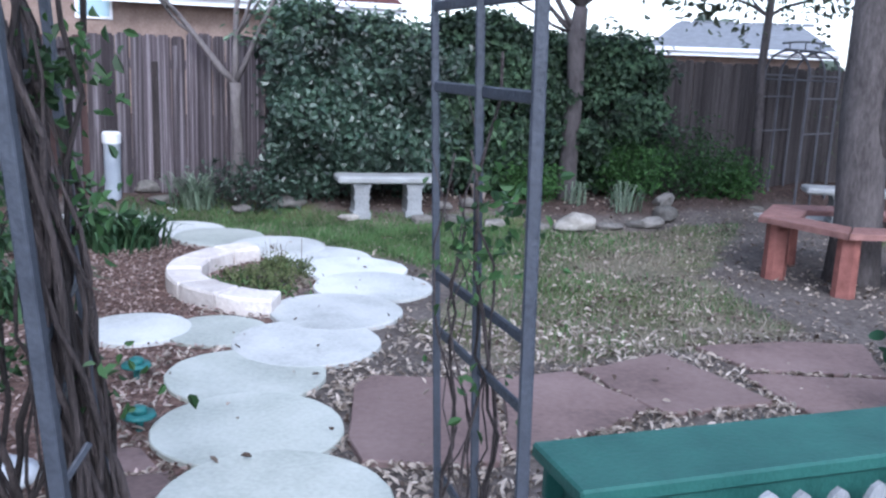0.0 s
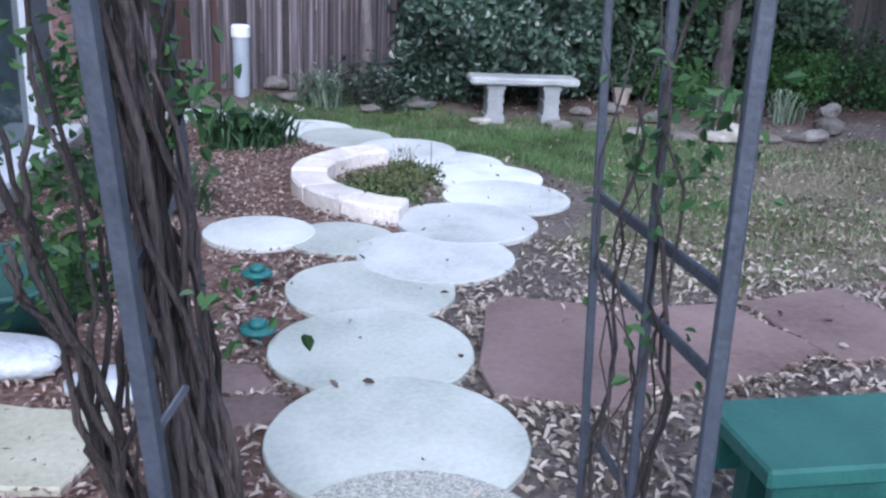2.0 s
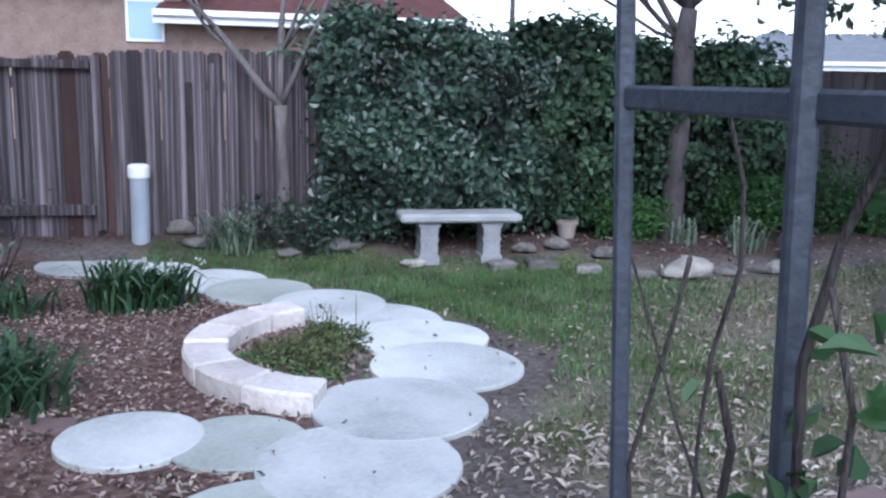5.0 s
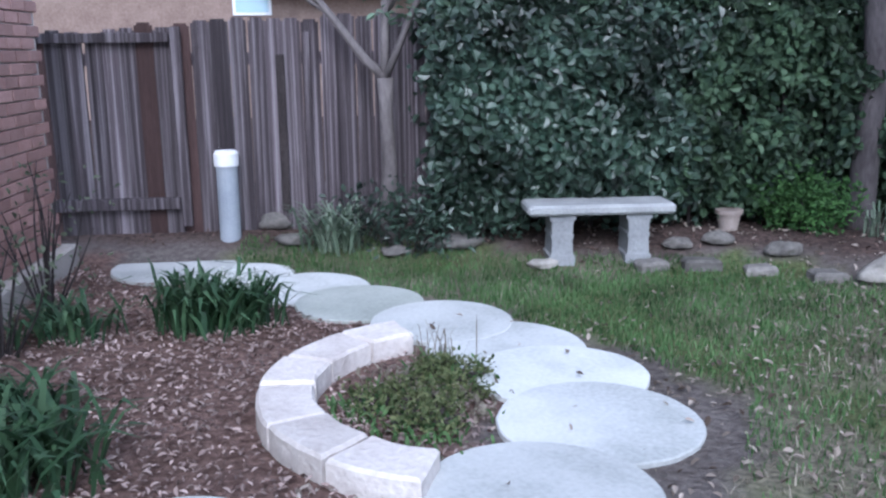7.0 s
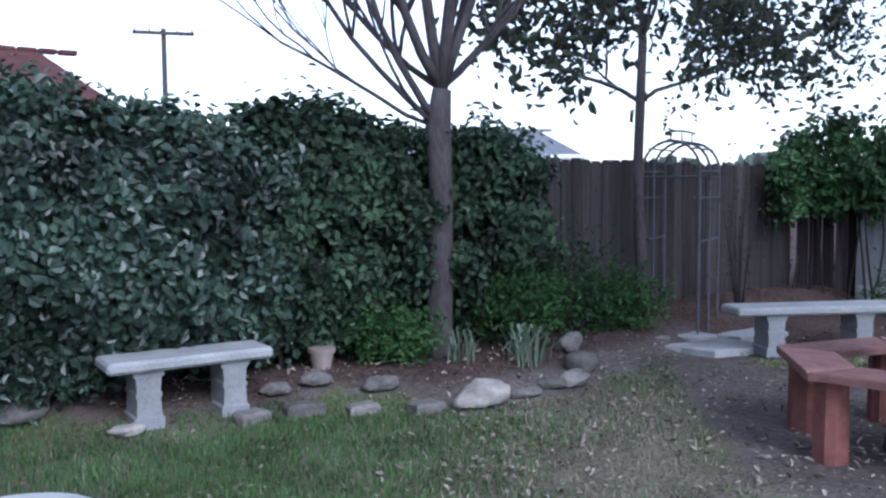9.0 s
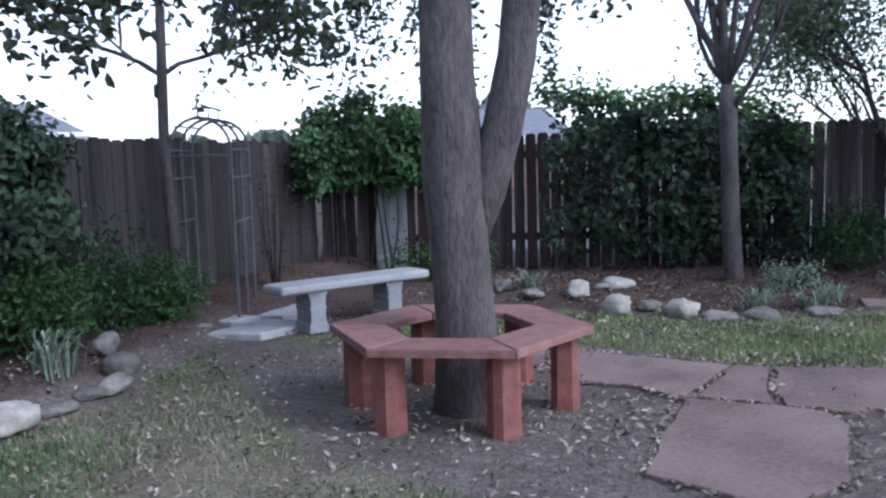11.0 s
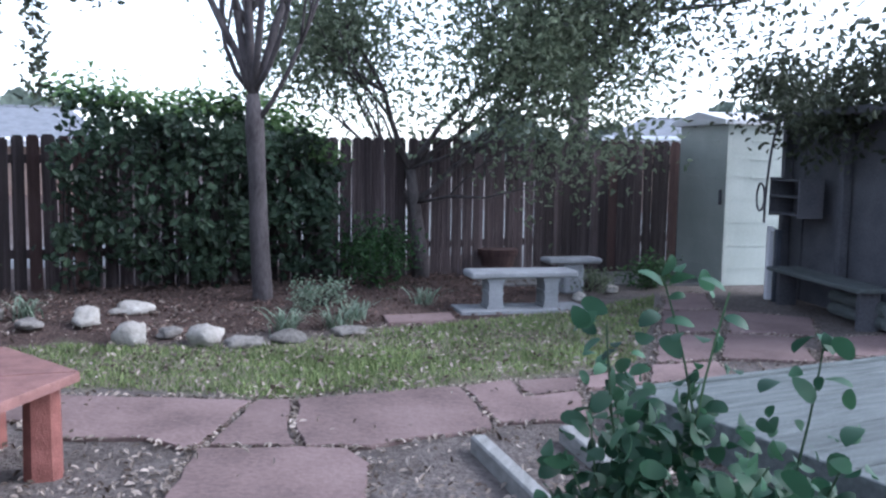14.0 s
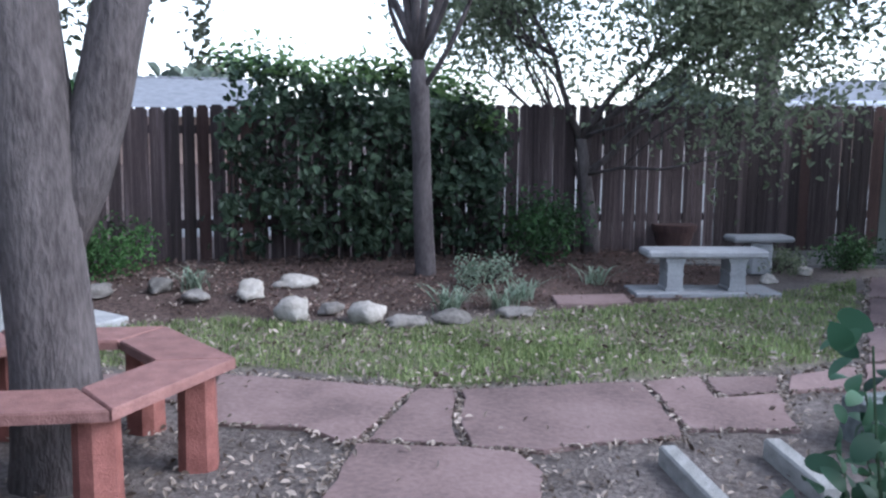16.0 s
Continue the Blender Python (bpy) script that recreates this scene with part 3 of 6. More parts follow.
# ---------------- flagstones ----------------
FLAGS = [[(-0.45, 4.21), (-0.36, 4.33), (0.20, 4.35), (0.23, 4.05), (0.22, 3.42), (0.0, 3.36), (-0.34, 3.36), (-0.42, 3.6)],
         [(0.25, 4.37), (0.62, 4.53), (0.95, 4.05), (0.68, 3.78), (0.26, 3.50)],
         [(0.68, 4.55), (0.82, 4.63), (1.2, 4.86), (1.39, 4.58), (1.56, 4.17), (1.0, 3.98)],
         [(1.40, 5.04), (2.05, 5.22), (2.45, 5.2), (2.34, 4.64), (1.63, 4.65)],
         [(1.55, 4.56), (1.63, 4.61), (2.42, 4.59), (2.5, 4.0), (1.74, 3.95), (1.6, 4.34)],
         [(4.66, 7.31), (4.89, 6.16), (4.05, 6.04), (3.98, 6.08), (4.07, 6.37), (3.93, 6.84), (4.2, 7.1)],
         [(4.91, 6.13), (4.98, 5.94), (4.40, 5.69), (4.17, 5.56), (4.07, 5.99)],
         [(4.99, 5.90), (5.58, 5.02), (4.83, 4.66), (4.74, 4.65), (4.37, 5.12), (4.28, 5.18), (4.18, 5.52), (4.41, 5.66)],
         [(3.98, 6.02), (4.15, 5.53), (4.20, 5.31), (4.02, 5.13), (3.2, 4.85), (2.75, 5.0), (2.78, 5.6), (3.3, 5.8)],
         [(5.63, 5.0), (5.85, 4.73), (5.46, 4.58), (5.70, 4.27), (5.1, 4.14), (4.87, 4.63)],
         [(5.86, 4.69), (6.04, 4.30), (5.74, 4.27), (5.51, 4.56)],
         [(4.6, 7.44), (4.15, 7.16), (3.9, 7.7), (4.3, 8.0)],
         [(6.10, 4.24), (6.5, 3.87), (6.02, 3.86), (5.78, 4.23)],
         [(6.84, 3.34), (6.62, 3.81), (6.04, 3.82), (6.4, 3.28)],
         [(7.78, 3.78), (7.95, 3.30), (6.93, 3.38), (6.71, 3.77)],
         [(7.97, 3.76), (9.1, 3.73), (9.3, 3.2), (8.10, 3.24)],
         [(9.15, 3.73), (10.29, 3.69), (10.53, 3.27), (9.36, 3.21)],
         [(7.0, 3.30), (8.05, 3.2), (8.05, 2.65), (7.1, 2.6)],
         [(8.15, 3.16), (9.3, 3.12), (9.1, 2.35), (8.15, 2.45)],
         [(7.3, 2.54), (8.1, 2.4), (8.5, 1.7), (7.6, 1.7)],
         [(-1.36, 3.38), (-1.2, 3.40), (-1.06, 3.22), (-1.34, 3.12)],
         [(-1.33, 3.08), (-1.05, 3.19), (-0.97, 3.05), (-1.17, 2.88)],
         [(-2.15, 4.95), (-2.02, 5.04), (-2.08, 5.13), (-2.4, 5.08)]]
for k, out in enumerate(FLAGS):
    rnd = random.Random(300 + k)
    cx, cy = sum(p[0] for p in out) / len(out), sum(p[1] for p in out) / len(out)
    ob = finish("flagstone", slab([(x - cx, y - cy) for x, y in out], -0.05, 0.012 + rnd.uniform(0, 0.006), 0.006, 0.016, rnd, 0.13), M_FLAG)
    ob.matrix_basis = pose(cx, cy, 0)
    tagged(ob, "flat irregular red sandstone flagstone set in the soil", "flagstone", "flagstones of the path")


# ---------------- fences ----------------
BOARDS = []
for k in range(18):
    bm = bmesh.new()
    w, h = 0.135, 1.0
    box(bm, -w / 2, w / 2, -0.009, 0.009, 0, h - 0.012, 0)
    box(bm, -w / 2 + 0.02, w / 2 - 0.02, -0.009, 0.009, h - 0.013, h, 0)
    me = bpy.data.meshes.new("board")
    bm.to_mesh(me)
    bm.free()
    me.materials.append(M_BOARD_SHADE if k > 11 else M_BOARD_RED if k in (4, 10) else M_BOARD if k < 6 else M_BOARD_DARK)
    BOARDS.append(me)


def fence(name, label, p0, p1, height, base, gap, seed, kind0=0, shade_from=2.0):
    """Upright boards on rails and posts from p0 to p1."""
    rnd = random.Random(seed)
    p0, p1 = Vector(p0), Vector(p1)
    d = (p1 - p0)
    length = d.length
    ang = math.degrees(math.atan2(d.y, d.x))
    f = thing(name, label, "fence", pose(p0.x, p0.y, 0, 0, 0, ang), kind="structure")
    x = 0.07
    while x < length - 0.05:
        wide = rnd.uniform(0.86, 1.08)
        ob = new("board", BOARDS[(12 if x / length > shade_from else kind0) + rnd.choice((0, 1, 2, 3, 4, 5, 0, 1))])
        ob.parent = f
        h = height(x / length) + rnd.uniform(-0.025, 0.02)
        z0 = base(x / length) - 0.1
        ob.matrix_basis = pose(x, rnd.uniform(-0.006, 0.006), z0, 0, rnd.uniform(-0.5, 0.5), rnd.uniform(-1.5, 1.5)) @ Matrix.Diagonal((wide, 1, h - z0, 1))
        x += 0.135 * (wide + 1) / 2 + (gap if gap > 0.005 else -0.004) * rnd.choice((0.1, 0.4, 0.6, 0.8, 1.1, 1.7))
    for z in (0.35, 1.32):
        part("rail", one_box(0, length, 0.02, 0.06, z + 0.05, z + 0.14), M_BOARD_DARK if kind0 else M_BOARD, f)
    k = int(length / 2.4) + 1
    for i in range(k + 1):
        px = min(length - 0.05, max(0.05, i * length / k))
        part("post", one_box(px - 0.045, px + 0.045, 0.062, 0.152, -0.1, height(px / length) - 0.06), M_BOARD_DARK if kind0 else M_BOARD, f)
    return f


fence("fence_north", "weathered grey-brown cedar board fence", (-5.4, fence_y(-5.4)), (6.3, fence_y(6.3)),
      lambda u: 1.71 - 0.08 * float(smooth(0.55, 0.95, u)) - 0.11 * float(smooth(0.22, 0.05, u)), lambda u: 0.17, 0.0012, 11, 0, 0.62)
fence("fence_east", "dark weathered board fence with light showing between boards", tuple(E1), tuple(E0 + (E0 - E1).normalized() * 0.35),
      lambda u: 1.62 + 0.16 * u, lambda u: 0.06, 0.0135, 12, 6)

# gate frame and knot board on the north fence
gate = thing("fence_gate", "old cedar gate with a cross rail in the fence", "gate", pose(-4.75, fence_y(-4.75) - 0.03, 0, 0, 0, 17.74))
part("top_rail", one_box(-0.1, 1.12, -0.05, -0.012, 1.53, 1.60), M_BOARD, gate)
part("bottom_rail", one_box(-0.1, 1.12, -0.05, -0.012, 0.33, 0.42), M_BOARD, gate)
part("gate_stile", one_box(1.13, 1.20, -0.055, -0.012, 0.2, 1.64), M_BOARD, gate)

# Dark strip laid on the boards in place of a shadowed slot.
part("slot_batten", one_box(1.86, 1.92, -0.022, -0.004, 0.30, 1.44), M_VINE, gate, "dark strip standing for a gap in the boards")
part("loose_batten", one_box(2.06, 2.11, -0.03, -0.010, 0.25, 1.60), M_BOARD, gate)

# ---------------- own house wall ----------------
def brick_wall(name, label, p0, p1, z0, z1, cutouts=()):
    p0, p1 = Vector(p0), Vector(p1)
    length = (p1 - p0).length
    ang = math.degrees(math.atan2(p1.y - p0.y, p1.x - p0.x))
    w = thing(name, label, "wall", pose(p0.x, p0.y, 0, 0, 0, ang), kind="structure")
    return w, length


house_wall, hw_len = brick_wall("wall_west", "red brick house wall on a pale concrete footing", (-2.55, 2.1), (-4.28, 8.11), 0, 2.9)
part("core", one_box(4.5, hw_len, 0.012, 0.25, 0.0, 2.9, 0), M_MORTAR, house_wall)
part("footing", one_box(-2.0, hw_len + 0.1, -0.10, 0.24, -0.1, 0.16, 0.012), M_FOOT, house_wall)
part("upper_core", one_box(-2.0, 4.5, 0.012, 0.25, 2.25, 2.9, 0), M_MORTAR, house_wall)
BRICK = bpy.data.meshes.new("brick")
bb = one_box(-0.105, 0.105, -0.012, 0.012, -0.034, 0.034, 0.003)
bb.to_mesh(BRICK)
bb.free()
BRICK.materials.append(M_BRICK)
patio = thing("patio_door", "dark glazed sliding patio door with white metal frame", "door", pose(-2.55, 2.1, 0, 0, 0, 106.06))
part("glass", one_box(-1.9, 4.06, 0.06, 0.08, 0.2, 2.2, 0), M_GLASS, patio, "dark teal reflecting glass")
for x in (-1.95, 0.3, 2.2, 4.09):
    part("frame", one_box(x - 0.03, x + 0.03, 0.02, 0.11, 0.17, 2.22), M_WHITE if x > 4 else M_STEEL, patio)
part("jamb", one_box(4.124, 4.498, 0.0, 0.2, 0.17, 2.24), M_DARK, patio, "dark painted door jamb")
part("threshold", one_box(-2.0, 4.46, -0.2, 0.05, 0.161, 0.21), M_WHITE, patio, "white threshold ledge")

# ---------------- benches ----------------
def stone_bench(label, x, y, z, ang, length=1.07, pad=False, tone=M_BENCHCONC):
    b = thing("garden_bench", label, "bench", pose(x, y, z, 0, 0, ang), "concrete garden benches")
    bm = bmesh.new()
    box(bm, -length / 2, length / 2, -0.17, 0.17, 0.33, 0.40, 0.018)
    part("seat", bm, tone, b)
    for s in (-1, 1):
        bm = bmesh.new()
        cx = s * (length * 0.26)
        prof = [(-0.02, 0.088), (0.05, 0.088), (0.06, 0.074), (0.165, 0.068), (0.175, 0.076), (0.195, 0.076), (0.205, 0.068), (0.285, 0.074), (0.30, 0.088), (0.335, 0.088)]
        rings = []
        for h, w in prof:
            rings.append([bm.verts.new((cx + u * w, v * 0.13 * (0.85 + w * 1.5), h)) for u, v in ((-1, -1), (1, -1), (1, 1), (-1, 1))])
        for r0, r1 in zip(rings, rings[1:]):
            for i in range(4):
                bm.faces.new((r0[i], r0[(i + 1) % 4], r1[(i + 1) % 4], r1[i]))
        bm.faces.new(rings[-1])
        bm.faces.new(rings[0][::-1])
        # Legs of pale benches use the greyer concrete to paint in under-seat shade.
        part("leg", bm, M_BENCHGREY, b, "" if tone is M_BENCHGREY else "concrete leg greyed for the shade under the seat")
    if pad:
        part("base_slab", one_box(-length * 0.6, length * 0.6, -0.22, 0.22, -0.03, 0.03, 0.01), tone, b)
    return b


stone_bench("pale cast concrete garden bench before the hedge", -0.645, 8.834, 0.045, 15.5, 1.0)
stone_bench("cast concrete garden bench on a slab by the fence", 8.78, 5.12, 0.0, -63.0, 1.1, True, M_BENCHGREY)
stone_bench("pale concrete garden bench on flat stones", 4.45, 9.42, 0.02, -10.0, 1.5)

# round stone table top behind the second bench
bt = thing("stone_stool", "low grey concrete seat by the fence", "stool", pose(10.1, 4.75, 0.0, 0, 0, -60))
part("seat", one_box(-0.32, 0.32, -0.15, 0.15, 0.34, 0.40, 0.02), M_BENCHGREY, bt)
part("leg", one_box(-0.12, 0.12, -0.1, 0.1, 0.0, 0.338, 0.02), M_BENCHGREY, bt)

# ---------------- hexagonal tree bench ----------------
RC = (3.15, 7.03)
ring = thing("tree_bench", "red-stained hexagonal wooden bench round the tree trunk", "bench", pose(RC[0], RC[1], 0, 0, 0, -117.0))
for k in range(6):
    a0, a1 = radians(60 * k), radians(60 * k + 60)
    ro, ri = 0.775, 0.44
    gapw = 0.004
    out = []
    for r, a, s in ((ro, a0, 1), (ro, a1, -1), (ri, a1, -1), (ri, a0, 1)):
        out.append((r * math.cos(a + s * gapw / r), r * math.sin(a + s * gapw / r)))
    part("seat_board", slab(out, 0.43, 0.475, 0.009), M_REDWOOD_TOP, ring)
    m = pose(0.61 * math.cos(a0), 0.61 * math.sin(a0), 0, 0, 0, 60 * k)
    legm = bmesh.new()
    rings = []
    for z, w in ((-0.02, 0.078), (0.2, 0.075), (0.429, 0.073)):
        ringv = []
        for i in range(4):
            for da_ in (-17, 17):
                a = radians(45 + 90 * i + da_)
                ringv.append(legm.verts.new(m @ Vector((w * 1.2 * math.cos(a), w * 1.2 * math.sin(a), z))))
        rings.append(ringv)
    for r0, r1 in zip(rings, rings[1:]):
        for i in range(8):
            legm.faces.new((r0[i], r0[(i + 1) % 8], r1[(i + 1) % 8], r1[i]))
    legm.faces.new(rings[0][::-1])
    legm.faces.new(rings[-1])
    part("leg", legm, M_REDWOOD, ring)


# ---------------- trees ----------------
def grow(bm, start, direction, length, radius, level, rnd, tips, kink=0.22, up=0.12, split=(2, 3), shrink=0.68, min_r=0.004):
    """A limb with kinks, then smaller limbs from its end and sides."""
    p, d = Vector(start), Vector(direction).normalized()
    n = 5 if level else 4
    pts, rad = [p.copy()], [radius]
    for i in range(n):
        d = (d + Vector((rnd.gauss(0, kink), rnd.gauss(0, kink), rnd.gauss(0, kink) + up)) * 0.5).normalized()
        p = p + d * length / n
        pts.append(p.copy())
        rad.append(max(min_r * 0.6, radius * (1 - 0.45 * (i + 1) / n)))
    tube(bm, pts, rad, 7 if radius > 0.03 else 5 if radius > 0.01 else 4)
    tips.append((p.copy(), d.copy(), level))
    if level <= 0:
        return
    for i in range(rnd.randint(*split)):
        k = rnd.randint(2, n)
        side = Vector((rnd.gauss(0, 1), rnd.gauss(0, 1), rnd.uniform(-0.2, 0.7)))
        dd = (d * 1.1 + side.normalized() * rnd.uniform(0.5, 0.95)).normalized()
        grow(bm, pts[k], dd, length * rnd.uniform(0.55, 0.85), max(min_r, rad[k] * shrink), level - 1, rnd, tips, kink, up, split, shrink, min_r)


def tree(name, label, x, y, z, trunk_pts, radii, limbs, seed, bark, crown=None, levels=2, split=(2, 3), up=0.12, kink=0.22, rough=0.06):
    """limbs: (start index, direction, length, radius). crown: (material, leaf size, leaves a tip, spread)."""
    rnd = random.Random(seed)
    t = thing(name, label, "tree", pose(x, y, z))
    bm = bmesh.new()
    tube(bm, trunk_pts, radii, 14, rough, rnd)
    part("trunk", bm, bark, t, smooth=True)
    bm = bmesh.new()
    tips = []
    for i, d, length, r in limbs:
        grow(bm, trunk_pts[i], d, length, r, levels, rnd, tips, kink, up, split)
    tagged(part("branch", bm, bark, t, smooth=True), kind="stuff")
    if crown:
        material, size, per, spread = crown
        rng = np.random.default_rng(seed)
        cents = np.array([p for p, d, l in tips if l < levels])
        n = per * len(cents)
        pos = np.repeat(cents, per, 0) + rng.normal(0, spread, (n, 3)) * [1, 1, 0.8]
        nm = rng.normal(0, 1, (n, 3)) + [0, 0, 0.8]
        leaves(pos, nm, size, rng, "crown", material, t)
    return t


# forked oak inside the ring bench
oak = tree("oak_tree", "forked grey-barked tree with small dark leaves", 3.13, 6.95, 0,
     [(0, 0, -0.1), (0, 0, 0.1), (-0.01, 0.0, 0.5), (-0.03, 0.02, 1.0), (-0.04, 0.03, 1.3), (-0.06, 0.05, 1.9), (-0.07, 0.05, 2.6), (-0.03, 0.1, 3.4)],
     [0.235, 0.20, 0.178, 0.17, 0.182, 0.155, 0.14, 0.115],
     [(7, (0.2, 0.2, 1), 1.5, 0.11), (6, (-0.8, 0.5, 0.7), 2.0, 0.08), (7, (-0.4, -0.9, 0.6), 1.9, 0.08), (6, (0.7, 0.7, 0.6), 1.8, 0.07), (7, (0.9, -0.5, 0.5), 2.2, 0.08)],
     21, M_BARK, (M_OAK, 0.062, 60, 0.30), 2, (3, 4), 0.02, 0.3, 0.05)
second = oak
bm = bmesh.new()
tube(bm, [(0.02, -0.02, 0.95), (0.09, -0.08, 1.25), (0.15, -0.17, 1.6), (0.20, -0.24, 2.0), (0.22, -0.28, 2.4), (0.32, -0.4, 3.0), (0.62, -0.8, 3.7)], [0.09, 0.12, 0.115, 0.11, 0.105, 0.09, 0.06], 12, 0.05, R)
second_bark = part("limb", bm, M_BARK, second, smooth=True)
bm = bmesh.new()
tips = []
rl = random.Random(5)
for d, ln, r in (((0.8, -0.6, 0.6), 2.0, 0.06), ((0.2, -1, 0.5), 2.0, 0.06), ((1.0, -0.2, 0.5), 1.9, 0.05)):
    grow(bm, (0.62, -0.8, 3.65), d, ln, r, 2, rl, tips, 0.3, 0.0, (3, 4))
tagged(part("branch", bm, M_BARK, second, smooth=True), kind="stuff")
rng = np.random.default_rng(77)
cents = np.array([p for p, d, l in tips if l < 2])
pos = np.repeat(cents, 60, 0) + rng.normal(0, 0.3, (60 * len(cents), 3))
leaves(pos, rng.normal(0, 1, pos.shape) + [0, 0, 0.8], 0.062, rng, "crown", M_OAK, second)

# bare many-stemmed trees
STEMS = [(5, (-0.45, 0.0, 1), 1.5, 0.045), (5, (-0.18, 0.25, 1), 1.8, 0.05), (5, (0.04, -0.15, 1), 1.9, 0.055), (5, (0.22, 0.1, 1), 1.8, 0.045), (5, (0.36, -0.1, 1), 1.7, 0.04), (4, (-0.55, -0.2, 0.9), 1.4, 0.034), (5, (0.15, 0.35, 1), 1.8, 0.04),
         (4, (-1.0, 0.0, 0.75), 1.5, 0.028), (5, (-0.9, 0.3, 0.6), 1.5, 0.028), (5, (0.7, 0.2, 0.8), 1.4, 0.03), (5, (-0.8, -0.3, 0.9), 1.5, 0.03), (4, (-1.2, 0.1, 0.5), 1.3, 0.02), (5, (1.0, 0.2, 0.6), 1.2, 0.02), (4, (-1.0, -0.5, 0.45), 1.1, 0.018), (5, (0.9, -0.4, 0.8), 1.3, 0.022)]
tree("crepe_myrtle", "bare many-stemmed tree standing before the hedge", 1.22, 9.64, 0.17,
     [(0, 0, -0.1), (0, 0, 0.05), (0.01, 0, 0.6), (0.02, 0, 1.2), (0.0, 0, 1.7), (0.03, 0, 1.98)], [0.13, 0.10, 0.09, 0.085, 0.095, 0.07], STEMS, 31, M_BARK_L, None, 3, (2, 4), 0.22, 0.2)
tree("crepe_myrtle", "slim bare many-stemmed tree in the mulch bed", 8.1, 7.58, 0.07,
     [(0, 0, -0.1), (0, 0, 0.05), (-0.02, 0.02, 0.6), (-0.03, 0.03, 1.2), (-0.05, 0.05, 1.7), (-0.06, 0.06, 2.0)], [0.12, 0.10, 0.09, 0.085, 0.09, 0.06],
     [(5, (0.2, 0.6, 1), 1.7, 0.045), (5, (0.1, 0.35, 1), 1.9, 0.045), (5, (0, 0.1, 1), 1.9, 0.05), (5, (0, -0.2, 1), 1.8, 0.04), (5, (-0.1, -0.55, 1), 1.8, 0.05), (4, (0.1, -0.8, 1), 1.5, 0.03), (5, (0.2, 0.9, 0.9), 1.5, 0.03), (5, (-0.1, -0.9, 0.9), 1.5, 0.03), (5, (0.3, 0.3, 1), 1.7, 0.04)], 32, M_BARK_L, None, 3, (2, 3), 0.28, 0.16)
tree("fruit_tree", "small bare pale-barked tree beside the fence", -2.15, 8.95, 0.15,
     [(0, 0, -0.1), (0, 0, 0.1), (0.02, 0, 0.5), (0.0, 0, 0.9), (0.0, 0, 1.12)], [0.075, 0.065, 0.055, 0.05, 0.06],
     [(4, (-0.75, 0.05, 0.75), 1.0, 0.038), (4, (-0.1, 0.1, 1), 1.1, 0.035), (4, (0.3, 0.0, 1), 1.1, 0.03)], 33, M_BARK_P, None, 3, (2, 3), 0.2, 0.2)
# dark leaved tree by the corner
tree("photinia_tree", "slim tree with a dark rounded leafy crown", 3.55, 10.75, 0,
     [(0, 0, -0.1), (0.02, 0, 0.8), (-0.02, 0, 1.6), (0, 0, 2.2), (0.02, 0, 2.8)], [0.06, 0.05, 0.045, 0.045, 0.04],
     [(3, (-0.9, 0.1, 0.5), 1.0, 0.025), (3, (0.9, -0.1, 0.5), 1.0, 0.025), (4, (-0.5, 0.4, 0.9), 1.1, 0.025), (4, (0.6, 0.3, 0.9), 1.1, 0.025), (4, (0, -0.6, 0.9), 1.0, 0.02), (4, (0.1, 0.1, 1), 1.2, 0.03), (3, (0.1, 0.8, 0.5), 0.9, 0.02)], 34, M_BARK_L, (M_OAK, 0.12, 26, 0.22), 2, (3, 4), 0.03, 0.3)
# loose pale-leaved tree by the east fence
tree("yaupon_tree", "loose many-stemmed tree with pale green leaves by the fence", 10.3, 6.55, 0.05,
     [(0, 0, -0.1), (0.0, 0.03, 0.4), (0.02, 0.1, 0.9), (0, 0.15, 1.3)], [0.11, 0.09, 0.07, 0.06],
     [(1, (0.1, 0.6, 1), 1.6, 0.04), (2, (0, -0.7, 1), 1.6, 0.04), (3, (-0.2, 0.3, 1), 1.6, 0.04), (3, (-0.2, -0.6, 0.9), 1.7, 0.04), (3, (0.2, -1.0, 0.7), 1.8, 0.035), (3, (-0.3, -1.2, 0.25), 1.3, 0.025), (2, (-0.4, -1.0, 0.2), 1.5, 0.024), (2, (0.1, 1.0, 0.8), 1.4, 0.03)], 35, M_BARK, (M_PALE, 0.07, 135, 0.36), 2, (3, 4), 0.08, 0.28)


